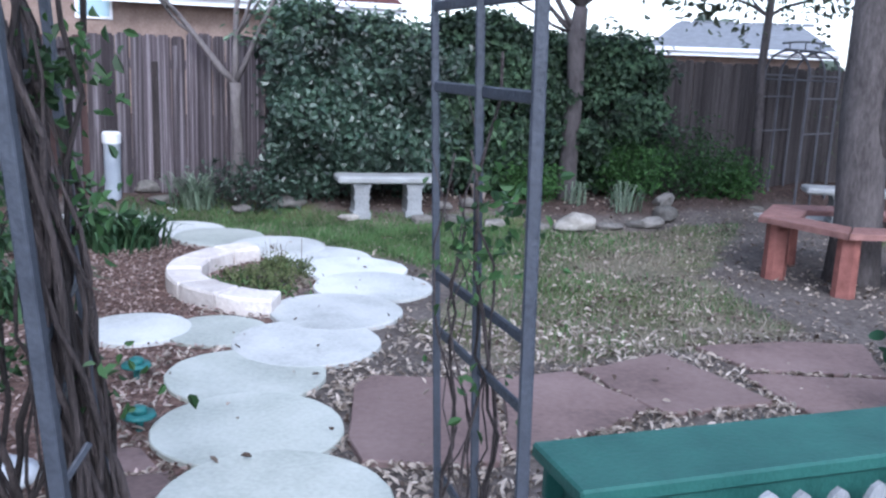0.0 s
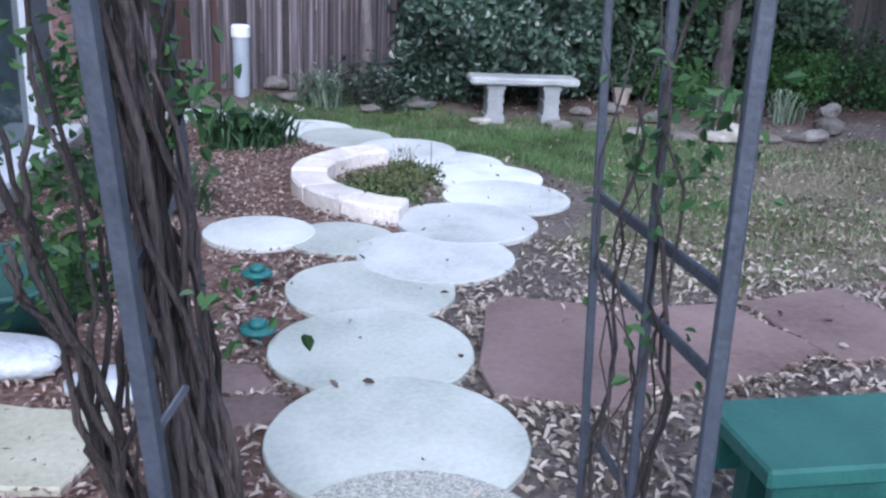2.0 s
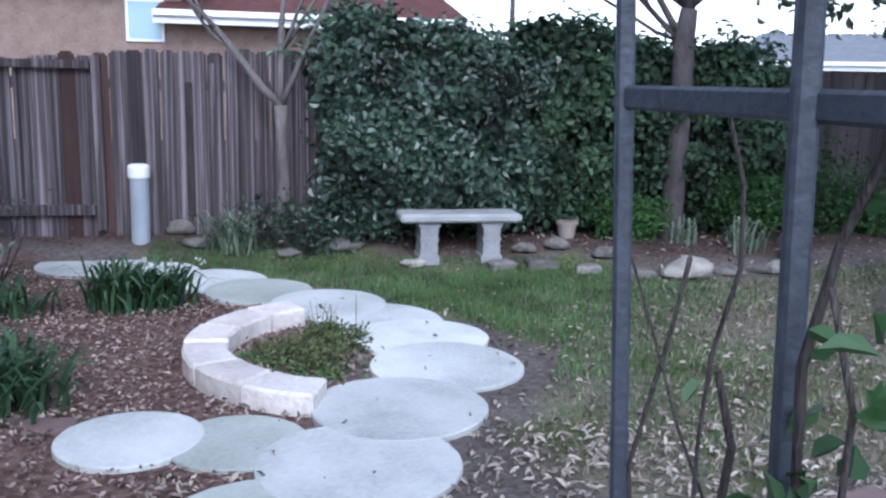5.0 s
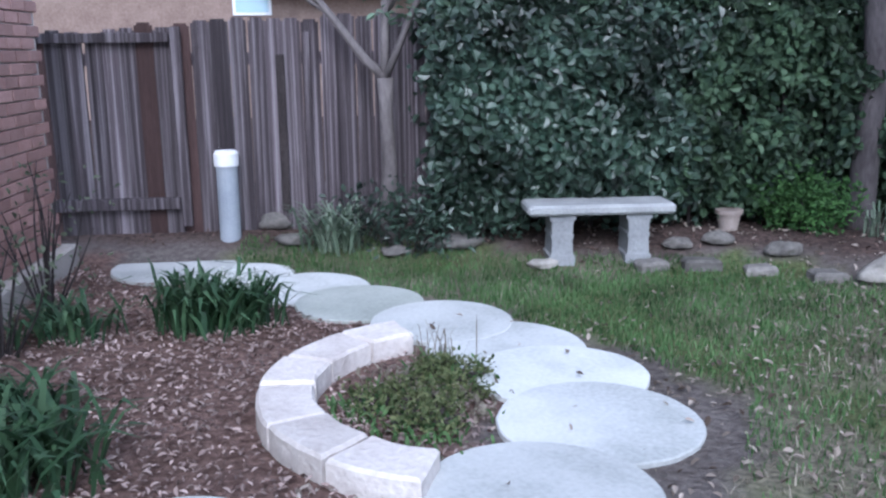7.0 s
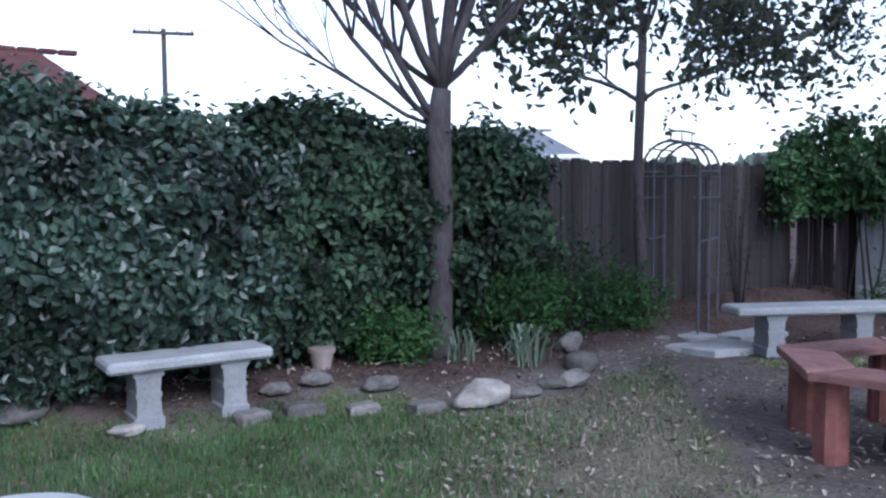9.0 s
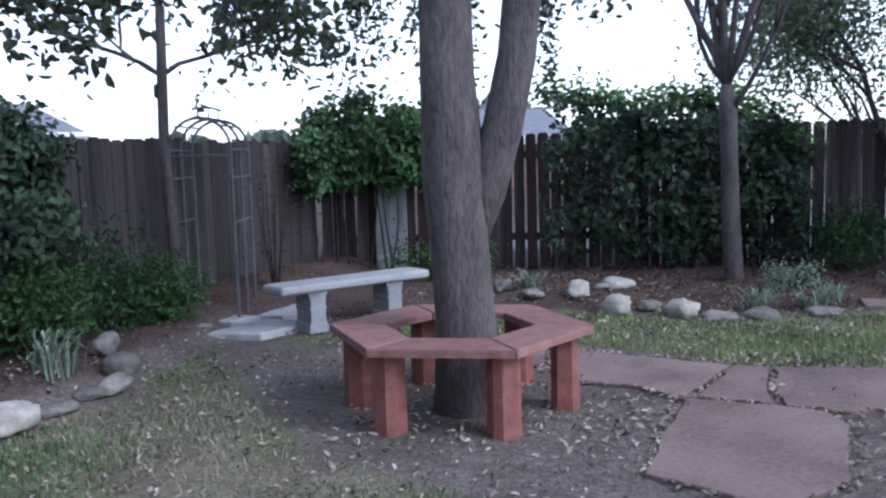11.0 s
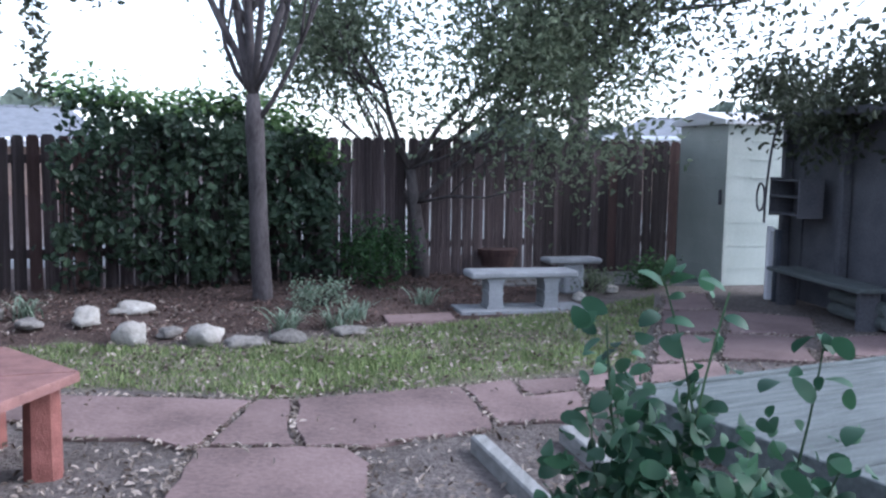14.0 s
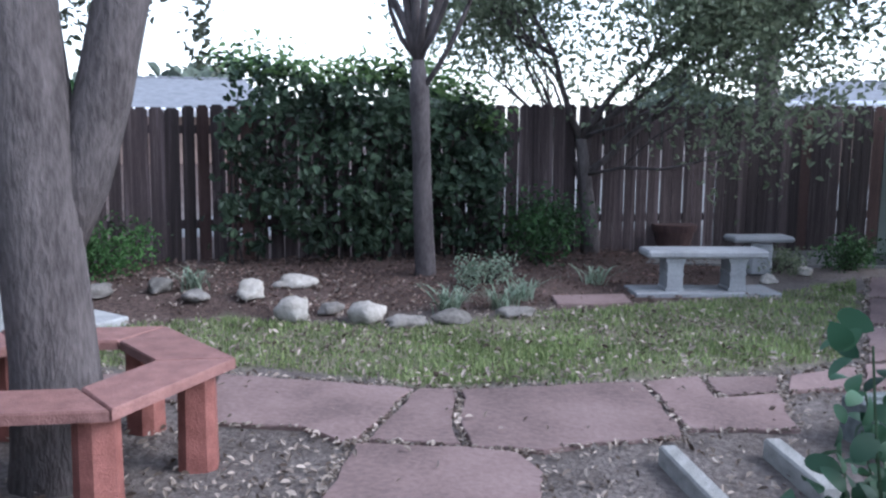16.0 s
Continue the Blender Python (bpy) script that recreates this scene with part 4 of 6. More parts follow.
# ---------------- hedges ----------------
def hedge(name, label, spine, width, top, seed, count, size, material, base=0.05, tip=None, tip_rise=0.06):
    """A clipped screen of leaves along a line of points. top: height as a function of 0..1 along it."""
    rng = np.random.default_rng(seed)
    rnd = random.Random(seed)
    h = thing(name, label, "hedge", kind="")
    p = np.array(spine, float)
    seg = np.linalg.norm(np.diff(p, axis=0), axis=1)
    cum = np.r_[0, np.cumsum(seg)] / seg.sum()
    bm = bmesh.new()
    for i in range(int(seg.sum() * 5)):
        u = rnd.random()
        x, y = np.interp(u, cum, p[:, 0]), np.interp(u, cum, p[:, 1])
        hh = top(u) * rnd.uniform(0.7, 0.98)
        a = Vector((x + rnd.uniform(-0.1, 0.1), y + rnd.uniform(-0.1, 0.1), -0.02))
        b = Vector((x + rnd.uniform(-0.3, 0.3), y + rnd.uniform(-width, width) * 0.3, hh))
        tube(bm, curve_pts(a, b, (rnd.uniform(-0.1, 0.1), rnd.uniform(-0.1, 0.1), 0)), [0.016 * (1 - 0.7 * k / 6) for k in range(7)], 5)
    tagged(part("stem", bm, M_VINE, h), kind="stuff")
    n = count
    tufts = count // 22
    lenm = seg.sum()

    def line(u):
        return np.interp(u, cum, p[:, 0]), np.interp(u, cum, p[:, 1])

    d0 = (p[-1] - p[0]) / np.linalg.norm(p[-1] - p[0])
    q = np.array([d0[1], -d0[0]])
    u = rng.random(tufts)
    th = rng.random(tufts) ** 0.9
    x, y = line(u)
    tops = np.array([top(v) for v in u])
    lump = np.array([noise.noise((a * lenm * 1.5, c * 3.0, seed)) + 0.7 * noise.noise((a * lenm * 3.4, c * 6.5, seed + 5)) for a, c in zip(u, th)])
    side = rng.choice([1, 1, 1, 1, -1], tufts)
    crown_ = rng.random(tufts) < 0.16
    bulge = width * (0.62 + 0.38 * np.sin(np.pi * np.clip(th * 0.85 + 0.12, 0, 1))) * (1 + 1.0 * np.clip(lump * 1.25, -0.85, 0.5)) * (0.42 + 0.58 * smooth(0.0, 0.38, th))
    off = np.where(crown_, rng.uniform(-1, 1, tufts) * bulge, side * bulge * (1 - 0.25 * rng.random(tufts) ** 2))
    z = np.where(crown_, tops * (1 + 0.05 * lump) + np.abs(rng.normal(0, 0.06, tufts)), base + (tops - base) * th)
    cen = np.stack([x + q[0] * off, y + q[1] * off, z], 1)
    out = np.stack([q[0] * side, q[1] * side, 0.45 + 0 * z], 1)
    out[crown_] = [0, 0, 1.2]
    per = rng.integers(12, 32, tufts)
    idx = np.repeat(np.arange(tufts), per)
    rad = rng.normal(0, 1, (len(idx), 3))
    pos = cen[idx] + rad * (size * rng.uniform(0.55, 1.15, tufts))[idx][:, None]
    leaves(pos, out[idx] * 1.1 + rad * 0.45, size, rng, "foliage", material, h, 0.72)
    m = n // 4
    u2 = rng.random(m)
    x2, y2 = line(u2)
    z2 = base + (np.array([top(v) for v in u2]) - base - 0.08) * rng.random(m)
    o2 = rng.uniform(-0.45, 0.45, m) * width
    leaves(np.stack([x2 + q[0] * o2, y2 + q[1] * o2, z2], 1), rng.normal(0, 1, (m, 3)), size, rng, "inner_foliage", material, h)
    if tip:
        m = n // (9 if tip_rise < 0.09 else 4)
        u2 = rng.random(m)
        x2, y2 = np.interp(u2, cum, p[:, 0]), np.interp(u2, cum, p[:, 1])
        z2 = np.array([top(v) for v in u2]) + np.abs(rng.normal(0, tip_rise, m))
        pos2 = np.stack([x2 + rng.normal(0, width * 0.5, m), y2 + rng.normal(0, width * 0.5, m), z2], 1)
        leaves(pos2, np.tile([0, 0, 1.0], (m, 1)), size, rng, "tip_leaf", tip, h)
    return h


hedge("hedge", "tall glossy dark green evergreen hedge", [(-1.82, fence_y(-1.82) - 0.42), (-0.6, fence_y(-0.6) - 0.36), (-0.05, fence_y(-0.05) - 0.38)], 0.34,
      lambda u: (1.80 - 0.06 * u + 0.07 * math.sin(5 * u + 0.6) + 0.05 * math.sin(12 * u)) * (1 - 0.12 * float(smooth(0.12, 0.0, u))), 41, 24000, 0.068, M_HEDGE, 0.28, M_HEDGE_SKYLIT, 0.085)
hedge("hedge", "darker leafy hedge stretch with hollows beside the tree", [(-0.2, fence_y(-0.2) - 0.38), (1.3, fence_y(1.3) - 0.36), (2.25, fence_y(2.25) - 0.34)], 0.32,
      lambda u: (1.86 - 0.16 * u + 0.05 * math.sin(9 * u)) * (1 - 0.14 * float(smooth(0.85, 1.0, u))), 44, 15000, 0.066, M_PRIVET, 0.25, M_HEDGE)
pA = E1 - E_DIR * 0.15
hedge("ivy_screen", "dense green ivy over the corner of the fence", [(5.75, fence_y(5.75) - 0.24), tuple(pA + E_IN * 0.3), tuple(E1 - E_DIR * 1.45 + E_IN * 0.25)], 0.27,
      lambda u: 1.98 - 1.1 * (u - 0.5) ** 2, 42, 4200, 0.08, M_HEDGE2, 1.1)
hedge("vine_screen", "loose green vine growing along the board fence", [tuple(E1 - E_DIR * 2.75 + E_IN * 0.28), tuple(E1 - E_DIR * 5.6 + E_IN * 0.28)], 0.26,
      lambda u: (1.93 - 0.18 * u * u + 0.07 * math.sin(13 * u) + 0.04 * math.sin(31 * u)) * (1 - 0.2 * float(smooth(0.82, 1.0, u))), 43, 4600, 0.085, M_VINELEAF, 0.22, M_TUFT, 0.13)

pb = E1 - E_DIR * 0.86 + E_IN * 0.10
plank = thing("leaning_panel", "blue-grey painted board leaning on the corner fence", "board", pose(pb.x, pb.y, 0.08, 0, 0, math.degrees(math.atan2(E_DIR.y, E_DIR.x))))
part("panel", one_box(-0.19, 0.19, -0.012, 0.012, -0.04, 1.14, 0.004), M_PICKET, plank)
for z in (0.12, 0.98):
    part("cleat", one_box(-0.18, 0.18, 0.0125, 0.035, z, z + 0.07, 0.003), M_PICKET, plank)

# ---------------- steel rose arbor at the path ----------------
PC, PA, PD, PE = Vector((0.18, 2.07, 0)), Vector((-0.02, 2.71, 0)), Vector((-0.785, 1.87, 0)), Vector((-0.97, 2.51, 0))
arbor = thing("garden_arbor", "grey-blue painted steel rose arbor over the path", "arbor")
TOP = 2.05
MIDS = (Vector((0.085, 2.37, 0)), PD * 0.53 + PE * 0.47)
POSTS = ((PC, 0.031, -0.018), (PA, 0.023, -0.042), (MIDS[0], 0.023, -0.034), (PD, 0.034, -0.085), (PE, 0.026, -0.08), (MIDS[1], 0.022, -0.085))


def leaning(k, z):
    """Where the old arbor's post k stands at height z, each post out of plumb by its own amount."""
    p, w, lean = POSTS[k]
    return Vector((p.x + lean * z, p.y, z))


for k, (p, w, lean) in enumerate(POSTS):
    part("post", beam(bmesh.new(), leaning(k, -0.06), leaning(k, TOP), w, w), M_STEEL, arbor)
for a, b in ((0, 1), (3, 4)):
    for z in (0.30, 0.76, 0.93, 1.48, 1.70):
        part("rail", beam(bmesh.new(), leaning(a, z), leaning(b, z), 0.012, 0.03), M_STEEL, arbor)
for k, z in ((3, 0.62),):
    q = leaning(k, z)
    part("bracket", beam(bmesh.new(), q, q + Vector((0.05, 0.05, 0.09)), 0.006, 0.018), M_STEEL, arbor)
for a, b in ((0, 3), (2, 5), (1, 4)):
    pts = []
    for i in range(13):
        u = i / 12
        p = leaning(a, TOP).lerp(leaning(b, TOP), u)
        pts.append((p.x, p.y, TOP + 0.42 * math.sin(math.pi * u)))
    part("arch", tube(bmesh.new(), pts, [0.013] * 13, 8), M_STEEL, arbor)

# twisted dry vine stems on the arbor
def vine(label, seed, starts, tops, n, r, parent=None):
    rnd = random.Random(seed)
    v = thing("climbing_vine", label, "vine")
    for k in range(n):
        a, b = Vector(rnd.choice(starts)), Vector(rnd.choice(tops))
        a = a + Vector((rnd.gauss(0, 0.02), rnd.gauss(0, 0.025), 0))
        b = b + Vector((rnd.gauss(0, 0.03), rnd.gauss(0, 0.05), rnd.uniform(-0.3, 0.1)))
        pts = []
        ph, am, fq = rnd.uniform(0, 6), rnd.uniform(0.01, 0.042), rnd.uniform(5, 14)
        for i in range(16):
            u = i / 15
            p = a.lerp(b, u)
            pts.append(p + Vector((am * math.sin(fq * u + ph) + rnd.gauss(0, 0.009), am * math.cos(fq * u + ph) + rnd.gauss(0, 0.009), 0)))
        rr = r * rnd.uniform(0.5, 1.4)
        part("stem", tube(bmesh.new(), pts, [rr * (1 - 0.45 * i / 15) * rnd.uniform(0.85, 1.15) for i in range(16)], 6), M_VINE, v, smooth=True)
    return v


v1 = vine("thick bundle of dry brown vine stems on the arbor post", 51, [(-0.74, 2.02, -0.02), (-0.72, 2.08, -0.02), (-0.80, 2.06, -0.02), (-0.77, 1.98, -0.02), (-0.84, 2.10, -0.02)],
          [(-0.98, 2.0, 2.1), (-1.02, 2.06, 2.1), (-0.99, 1.96, 2.15), (-0.92, 2.04, 1.6), (-1.06, 2.12, 1.9)], 26, 0.0095)
v2 = vine("thin crooked vine stems on the arbor side", 52, [(-1.12, 2.32, -0.02), (-1.04, 2.2, -0.02), (-1.2, 2.45, -0.02)],
          [(-1.0, 2.15, 1.5), (-1.35, 2.4, 1.7), (-0.98, 2.35, 1.9), (-1.2, 2.1, 1.1)], 13, 0.012)
v3 = vine("dry twisted vine stems inside the arbor panel", 53, [(0.0, 2.62, -0.02), (0.06, 2.45, -0.02), (0.12, 2.26, -0.02), (0.10, 2.36, -0.02)],
          [(-0.02, 2.56, 1.45), (0.05, 2.25, 1.5), (0.04, 2.3, 0.95), (0.0, 2.45, 1.15)], 9, 0.0052)
rng = np.random.default_rng(54)
for v, cs in ((v1, [(-0.88, 2.1, 1.5, 130), (-0.86, 2.12, 1.2, 80), (-0.92, 2.15, 1.85, 120), (-0.80, 2.1, 0.8, 25)]), (v2, [(-1.3, 2.5, 1.15, 150), (-1.3, 2.4, 0.75, 170), (-1.15, 2.3, 1.4, 150), (-1.4, 2.6, 0.6, 130), (-1.35, 2.45, 0.95, 120)]), (v3, [(0.06, 2.25, 1.1, 60), (0.05, 2.3, 0.75, 15), (0.09, 2.2, 1.25, 40)])):
    pos = np.concatenate([np.array(c[:3]) + rng.normal(0, 0.06, (c[3], 3)) for c in cs])
    leaves(pos, rng.normal(0, 1, pos.shape), 0.036, rng, "vine_leaf", M_HEDGE2, v)

# ---------------- green plank bench and pickets ----------------
gb_ang = math.degrees(math.atan2(0.36, 1.06))
gbench = thing("plank_bench", "long green painted plank bench beside the path", "bench", pose(0.30, 2.46, 0, 0, 0, gb_ang))
part("seat", one_box(0, 2.75, -0.165, 0.165, 0.40, 0.45, 0.008), M_GREEN, gbench)
part("apron", one_box(0.03, 2.72, -0.14, -0.11, 0.28, 0.399, 0.004), M_GREEN, gbench)
part("apron", one_box(0.03, 2.72, 0.11, 0.14, 0.28, 0.399, 0.004), M_GREEN, gbench)
for x in (0.12, 1.4, 2.6):
    for y in (-0.08, 0.08):
        part("leg", one_box(x - 0.035, x + 0.035, y - 0.03, y + 0.03, -0.02, 0.399, 0.004), M_GREEN, gbench)
pf = thing("picket_fence", "low grey weathered picket border fence", "fence", pose(0.36, 2.22, 0, 0, 0, gb_ang))
rp = random.Random(61)
for k in range(18):
    bm = bmesh.new()
    w, h = 0.042 * rp.uniform(0.9, 1.1), 0.42 + rp.uniform(-0.02, 0.02)
    prof = [(-w, -0.04), (w, -0.04), (w, h - 0.05), (w * 0.55, h - 0.015), (0, h), (-w * 0.55, h - 0.015), (-w, h - 0.05)]
    fr = [bm.verts.new((x, -0.009, z)) for x, z in prof]
    bk = [bm.verts.new((x, 0.009, z)) for x, z in prof]
    bm.faces.new(fr)
    bm.faces.new(bk[::-1])
    for i in range(7):
        bm.faces.new((fr[i], bk[i], bk[(i + 1) % 7], fr[(i + 1) % 7]))
    bmesh.ops.recalc_face_normals(bm, faces=bm.faces)
    ob = part("picket", bm, M_PICKET, pf)
    ob.matrix_basis = pose(0.05 + 0.125 * k, 0, 0, 0, rp.uniform(-2, 2), 0)
for z in (0.12, 0.29):
    part("rail", one_box(0, 2.25, 0.012, 0.032, z - 0.015, z + 0.015, 0.002), M_PICKET, pf)

# ---------------- west bed: pipe, plants, lamps, tub, bags ----------------
pipe = thing("vent_pipe", "white plastic standpipe with a cap by the fence", "pipe", pose(-3.32, 8.79, float(ground_z(-3.32, 8.79)) + 0.02))
part("shaft", tube(bmesh.new(), [(0, 0, -0.1), (0, 0, 0.50)], [0.078, 0.078], 20), M_PVC, pipe, smooth=False)
part("cap", tube(bmesh.new(), [(0, 0, 0.50), (0, 0, 0.59), (0, 0, 0.61)], [0.090, 0.090, 0.075], 20), M_WHITE, pipe, "brighter white cap")


def clump(name, label, x, y, z, n, height, width, lean, material, seed, spread=0.1, category="plant"):
    """A rosette of long arching blades."""
    rng = np.random.default_rng(seed)
    t = thing(name, label, category, pose(x, y, float(ground_z(x, y)) - 0.012))
    vs, fs = [], []
    for k in range(n):
        a = rng.uniform(0, 2 * math.pi)
        h = height * rng.uniform(0.5, 1.15)
        reach = lean * h * rng.uniform(0.3, 1.2)
        d = np.array([math.cos(a), math.sin(a), 0])
        q = np.array([-d[1], d[0], 0])
        o = np.array([rng.normal(0, spread), rng.normal(0, spread), 0])
        w = width * rng.uniform(0.7, 1.2)
        b = len(vs)
        for u, ww in ((0, 0.6), (0.35, 1.0), (0.7, 0.75)):
            c = o + d * reach * u ** 1.5 + np.array([0, 0, h * (u * 1.35 - 0.55 * u * u)])
            vs += [tuple(c + q * w * ww), tuple(c - q * w * ww)]
        c = o + d * reach + np.array([0, 0, h * rng.uniform(0.45, 0.8)])
        vs.append(tuple(c))
        fs += [(b, b + 1, b + 3, b + 2), (b + 2, b + 3, b + 5, b + 4), (b + 4, b + 5, b + 6)]
    tagged(mesh_of(vs, fs, "leaf_blade", material, t), kind="stuff")
    return t


def shrub(name, label, x, y, z, rx, ry, h, n, size, material, seed, category="shrub", stems=9):
    """A loose low bush: stems from the base and leaves in tufts near their ends."""
    rng = np.random.default_rng(seed)
    rnd = random.Random(seed)
    t = thing(name, label, category, pose(x, y, float(ground_z(x, y)) - 0.01))
    bm = bmesh.new()
    ends = []
    for k in range(stems):
        a, r = rnd.uniform(0, 6.28), rnd.random() ** 0.5
        e = Vector((rx * r * math.cos(a), ry * r * math.sin(a), h * rnd.uniform(0.55, 1.0) * (1 - 0.35 * r)))
        pts = curve_pts((e.x * 0.15, e.y * 0.15, -0.03), e, (rnd.uniform(-0.05, 0.05), rnd.uniform(-0.05, 0.05), 0.03))
        tube(bm, pts, [0.009 * (1 - 0.7 * i / 6) for i in range(7)], 5)
        ends += [pts[3], pts[4], pts[5], pts[6]]
    tagged(part("stem", bm, M_VINE, t), kind="stuff")
    c = np.array([tuple(e) for e in ends])
    pos = c[rng.integers(0, len(c), n)] + rng.normal(0, 0.09 * (rx + h), (n, 3))
    pos[:, 2] = np.maximum(pos[:, 2], 0.02)
    leaves(pos, rng.normal(0, 1, (n, 3)) + [0, 0, 0.8], size, rng, "foliage", material, t)
    return t


clump("spider_lily", "silvery green strap-leaved plant by the fence", -2.50, 8.80, 0.09, 120, 0.46, 0.011, 1.0, M_AGAVE, 71)
lily = clump("lily_clump", "lush green lily clump with small white blooms", -2.68, 7.03, 0, 200, 0.42, 0.014, 0.75, M_LILY, 72, 0.10)
lily2 = clump("lily_clump", "lush green lily clump with small white blooms", -2.48, 7.10, 0, 130, 0.38, 0.014, 0.75, M_LILY, 73, 0.09)
for cl, sd in ((lily, 171), (lily2, 172)):
    rng = np.random.default_rng(sd)
    c = np.stack([rng.normal(0.10, 0.10, 5), rng.normal(0.08, 0.1, 5), rng.uniform(0.24, 0.33, 5)], 1)
    c = np.repeat(c, 5, 0)
    leaves(c + rng.normal(0, 0.012, c.shape), rng.normal(0, 1, c.shape) + [0, 0, 0.6], 0.028, rng, "bloom", M_BLOOM, cl)
clump("lily_clump", "lush dark green lily clump in the mulch bed", -2.50, 5.25, 0, 190, 0.36, 0.015, 0.9, M_LILY, 74, 0.13)
clump("lily_clump", "lush dark green lily clump in the mulch bed", -2.95, 5.65, 0, 120, 0.28, 0.014, 1.0, M_LILY, 75, 0.13)
clump("lily_clump", "green lily clump at the house footing", -3.35, 6.75, 0, 100, 0.28, 0.012, 1.1, M_LILY, 76, 0.14)
for k, (x, y, n, h) in enumerate(((-1.42, 6.08, 150, 0.08), (-1.35, 6.4, 170, 0.08), (-1.2, 5.92, 140, 0.07), (-1.15, 6.22, 150, 0.07), (-1.25, 6.55, 100, 0.09))):
    clump("weed_patch", "low green and straw weeds inside the crescent wall", x, y, 0, n, h, 0.008, 1.0, M_STRAW if k % 2 == 1 else M_GRASS, 80 + k, 0.11)
for k, (x, y) in enumerate(((-1.42, 6.15), (-1.3, 6.45), (-1.22, 5.98), (-1.17, 6.2), (-1.2, 6.5))):
    shrub("weed_patch", "low leafy yellow-green weeds inside the crescent wall", x, y, 0, 0.18, 0.18, 0.10, 400, 0.026, M_WEED, 180 + k, "weeds", 12)
clump("weed_patch", "tall straw-coloured weeds at the crescent wall's end", -1.3, 6.72, 0, 30, 0.26, 0.003, 0.4, M_STRAW, 86, 0.07)
shrub("bare_shrub", "sparse dry twiggy shrub by the brick wall", -3.75, 7.2, 0, 0.35, 0.35, 1.15, 90, 0.04, M_PALE, 87, stems=16)
shrub("bare_shrub", "sparse dry twiggy shrub by the brick wall", -3.45, 6.4, 0, 0.3, 0.3, 0.8, 80, 0.04, M_PALE, 88, stems=12)
shrub("green_shrub", "loose green shrub against the fence", -1.95, 8.75, 0.08, 0.42, 0.22, 0.55, 900, 0.05, M_HEDGE, 89)
shrub("green_shrub", "low green bush under the hedge", -1.5, 8.95, 0.05, 0.35, 0.2, 0.4, 600, 0.05, M_HEDGE, 90)
shrub("fern_bush", "soft bright green fern bush under the tree", 0.78, 9.50, 0.05, 0.38, 0.2, 0.42, 1900, 0.045, M_FERN, 91, stems=16)
shrub("fern_bush", "soft green fern bush under the hedge", 1.9, 9.85, 0.05, 0.4, 0.28, 0.7, 1500, 0.05, M_FERN, 92, stems=16)
shrub("green_shrub", "dark green shrub against the fence", 2.55, 10.25, 0.05, 0.6, 0.3, 0.85, 1800, 0.05, M_HEDGE2, 93, stems=16)
shrub("green_shrub", "low dark green shrub in the bed", 3.2, 10.3, 0.03, 0.5, 0.3, 0.45, 1200, 0.05, M_FERN, 94, stems=14)
clump("iris_clump", "pale yellow-green iris clump among the stones", 1.78, 9.25, 0.03, 45, 0.42, 0.010, 0.6, M_AGAVE, 95, 0.08)
clump("iris_clump", "pale yellow-green iris clump among the stones", 1.28, 9.3, 0.03, 30, 0.32, 0.009, 0.6, M_AGAVE, 96, 0.06)
for k, (x, y) in enumerate(((-1.50, 4.20), (-1.28, 3.60))):
    s = thing("path_light", "small teal plastic path light in the mulch", "lamp", pose(x, y, 0.0), "path lights")
    part("spike", tube(bmesh.new(), [(0, 0, -0.05), (0, 0, 0.05)], [0.012, 0.018], 10), M_TEAL, s)
    dish = part("dish", tube(bmesh.new(), [(0, 0, 0.05), (0, 0, 0.058), (0, 0, 0.072)], [0.03, 0.072, 0.066], 24), M_TEAL, s, smooth=True)
    part("lens", tube(bmesh.new(), [(0, 0, 0.0725), (0, 0, 0.095), (0, 0, 0.105)], [0.036, 0.034, 0.016], 20), M_TEAL, dish, smooth=True)
tub = thing("plastic_tub", "dark green plastic tub on the mulch", "tub", pose(-2.3, 3.55, 0))
bm = bmesh.new()
prof = [(0.25, -0.01), (0.31, 0.20), (0.335, 0.205), (0.335, 0.225), (0.30, 0.225), (0.25, 0.03), (0.02, 0.03)]
rings = [[bm.verts.new((r * math.cos(2 * math.pi * i / 32), r * math.sin(2 * math.pi * i / 32), z)) for i in range(32)] for r, z in prof]
for r0, r1 in zip(rings, rings[1:]):
    for i in range(32):
        bm.faces.new((r0[i], r0[(i + 1) % 32], r1[(i + 1) % 32], r1[i]))
bm.faces.new(rings[0][::-1])
bm.faces.new(rings[-1])
part("bowl", bm, M_TUB, tub, smooth=True)
part("rim", tube(bmesh.new(), [(0.338 * math.cos(2 * math.pi * i / 32), 0.338 * math.sin(2 * math.pi * i / 32), 0.222) for i in range(33)], [0.014] * 33, 8), M_TUB, tub, smooth=True)
M_BAG = mat("pale_sack", (0.34, 0.36, 0.40), (0.6, 0.62, 0.66), 0.5, 7.0, 40.0, 0.6, 0.4)
for k, (x, y, sx, sy, sz, lab) in enumerate(((-2.12, 3.18, 0.26, 0.15, 0.07, "pale lumpy plastic sack lying on the mulch"), (-1.60, 3.06, 0.15, 0.11, 0.07, "small white lumpy sack on the mulch"))):
    ob = finish("garden_sack", rock((sx, sy, sz), 5 + k, 0.12, 1.0), M_BAG, None, True)
    ob.matrix_basis = pose(x, y, sz * 0.55, 0, 0, 20 * k)
    tagged(ob, lab, "sack")
M_TANFLAG = mat("tan_flagstone", (0.34, 0.33, 0.25), (0.5, 0.49, 0.40), 0.9, 3, 40, 0.3, 0.4)
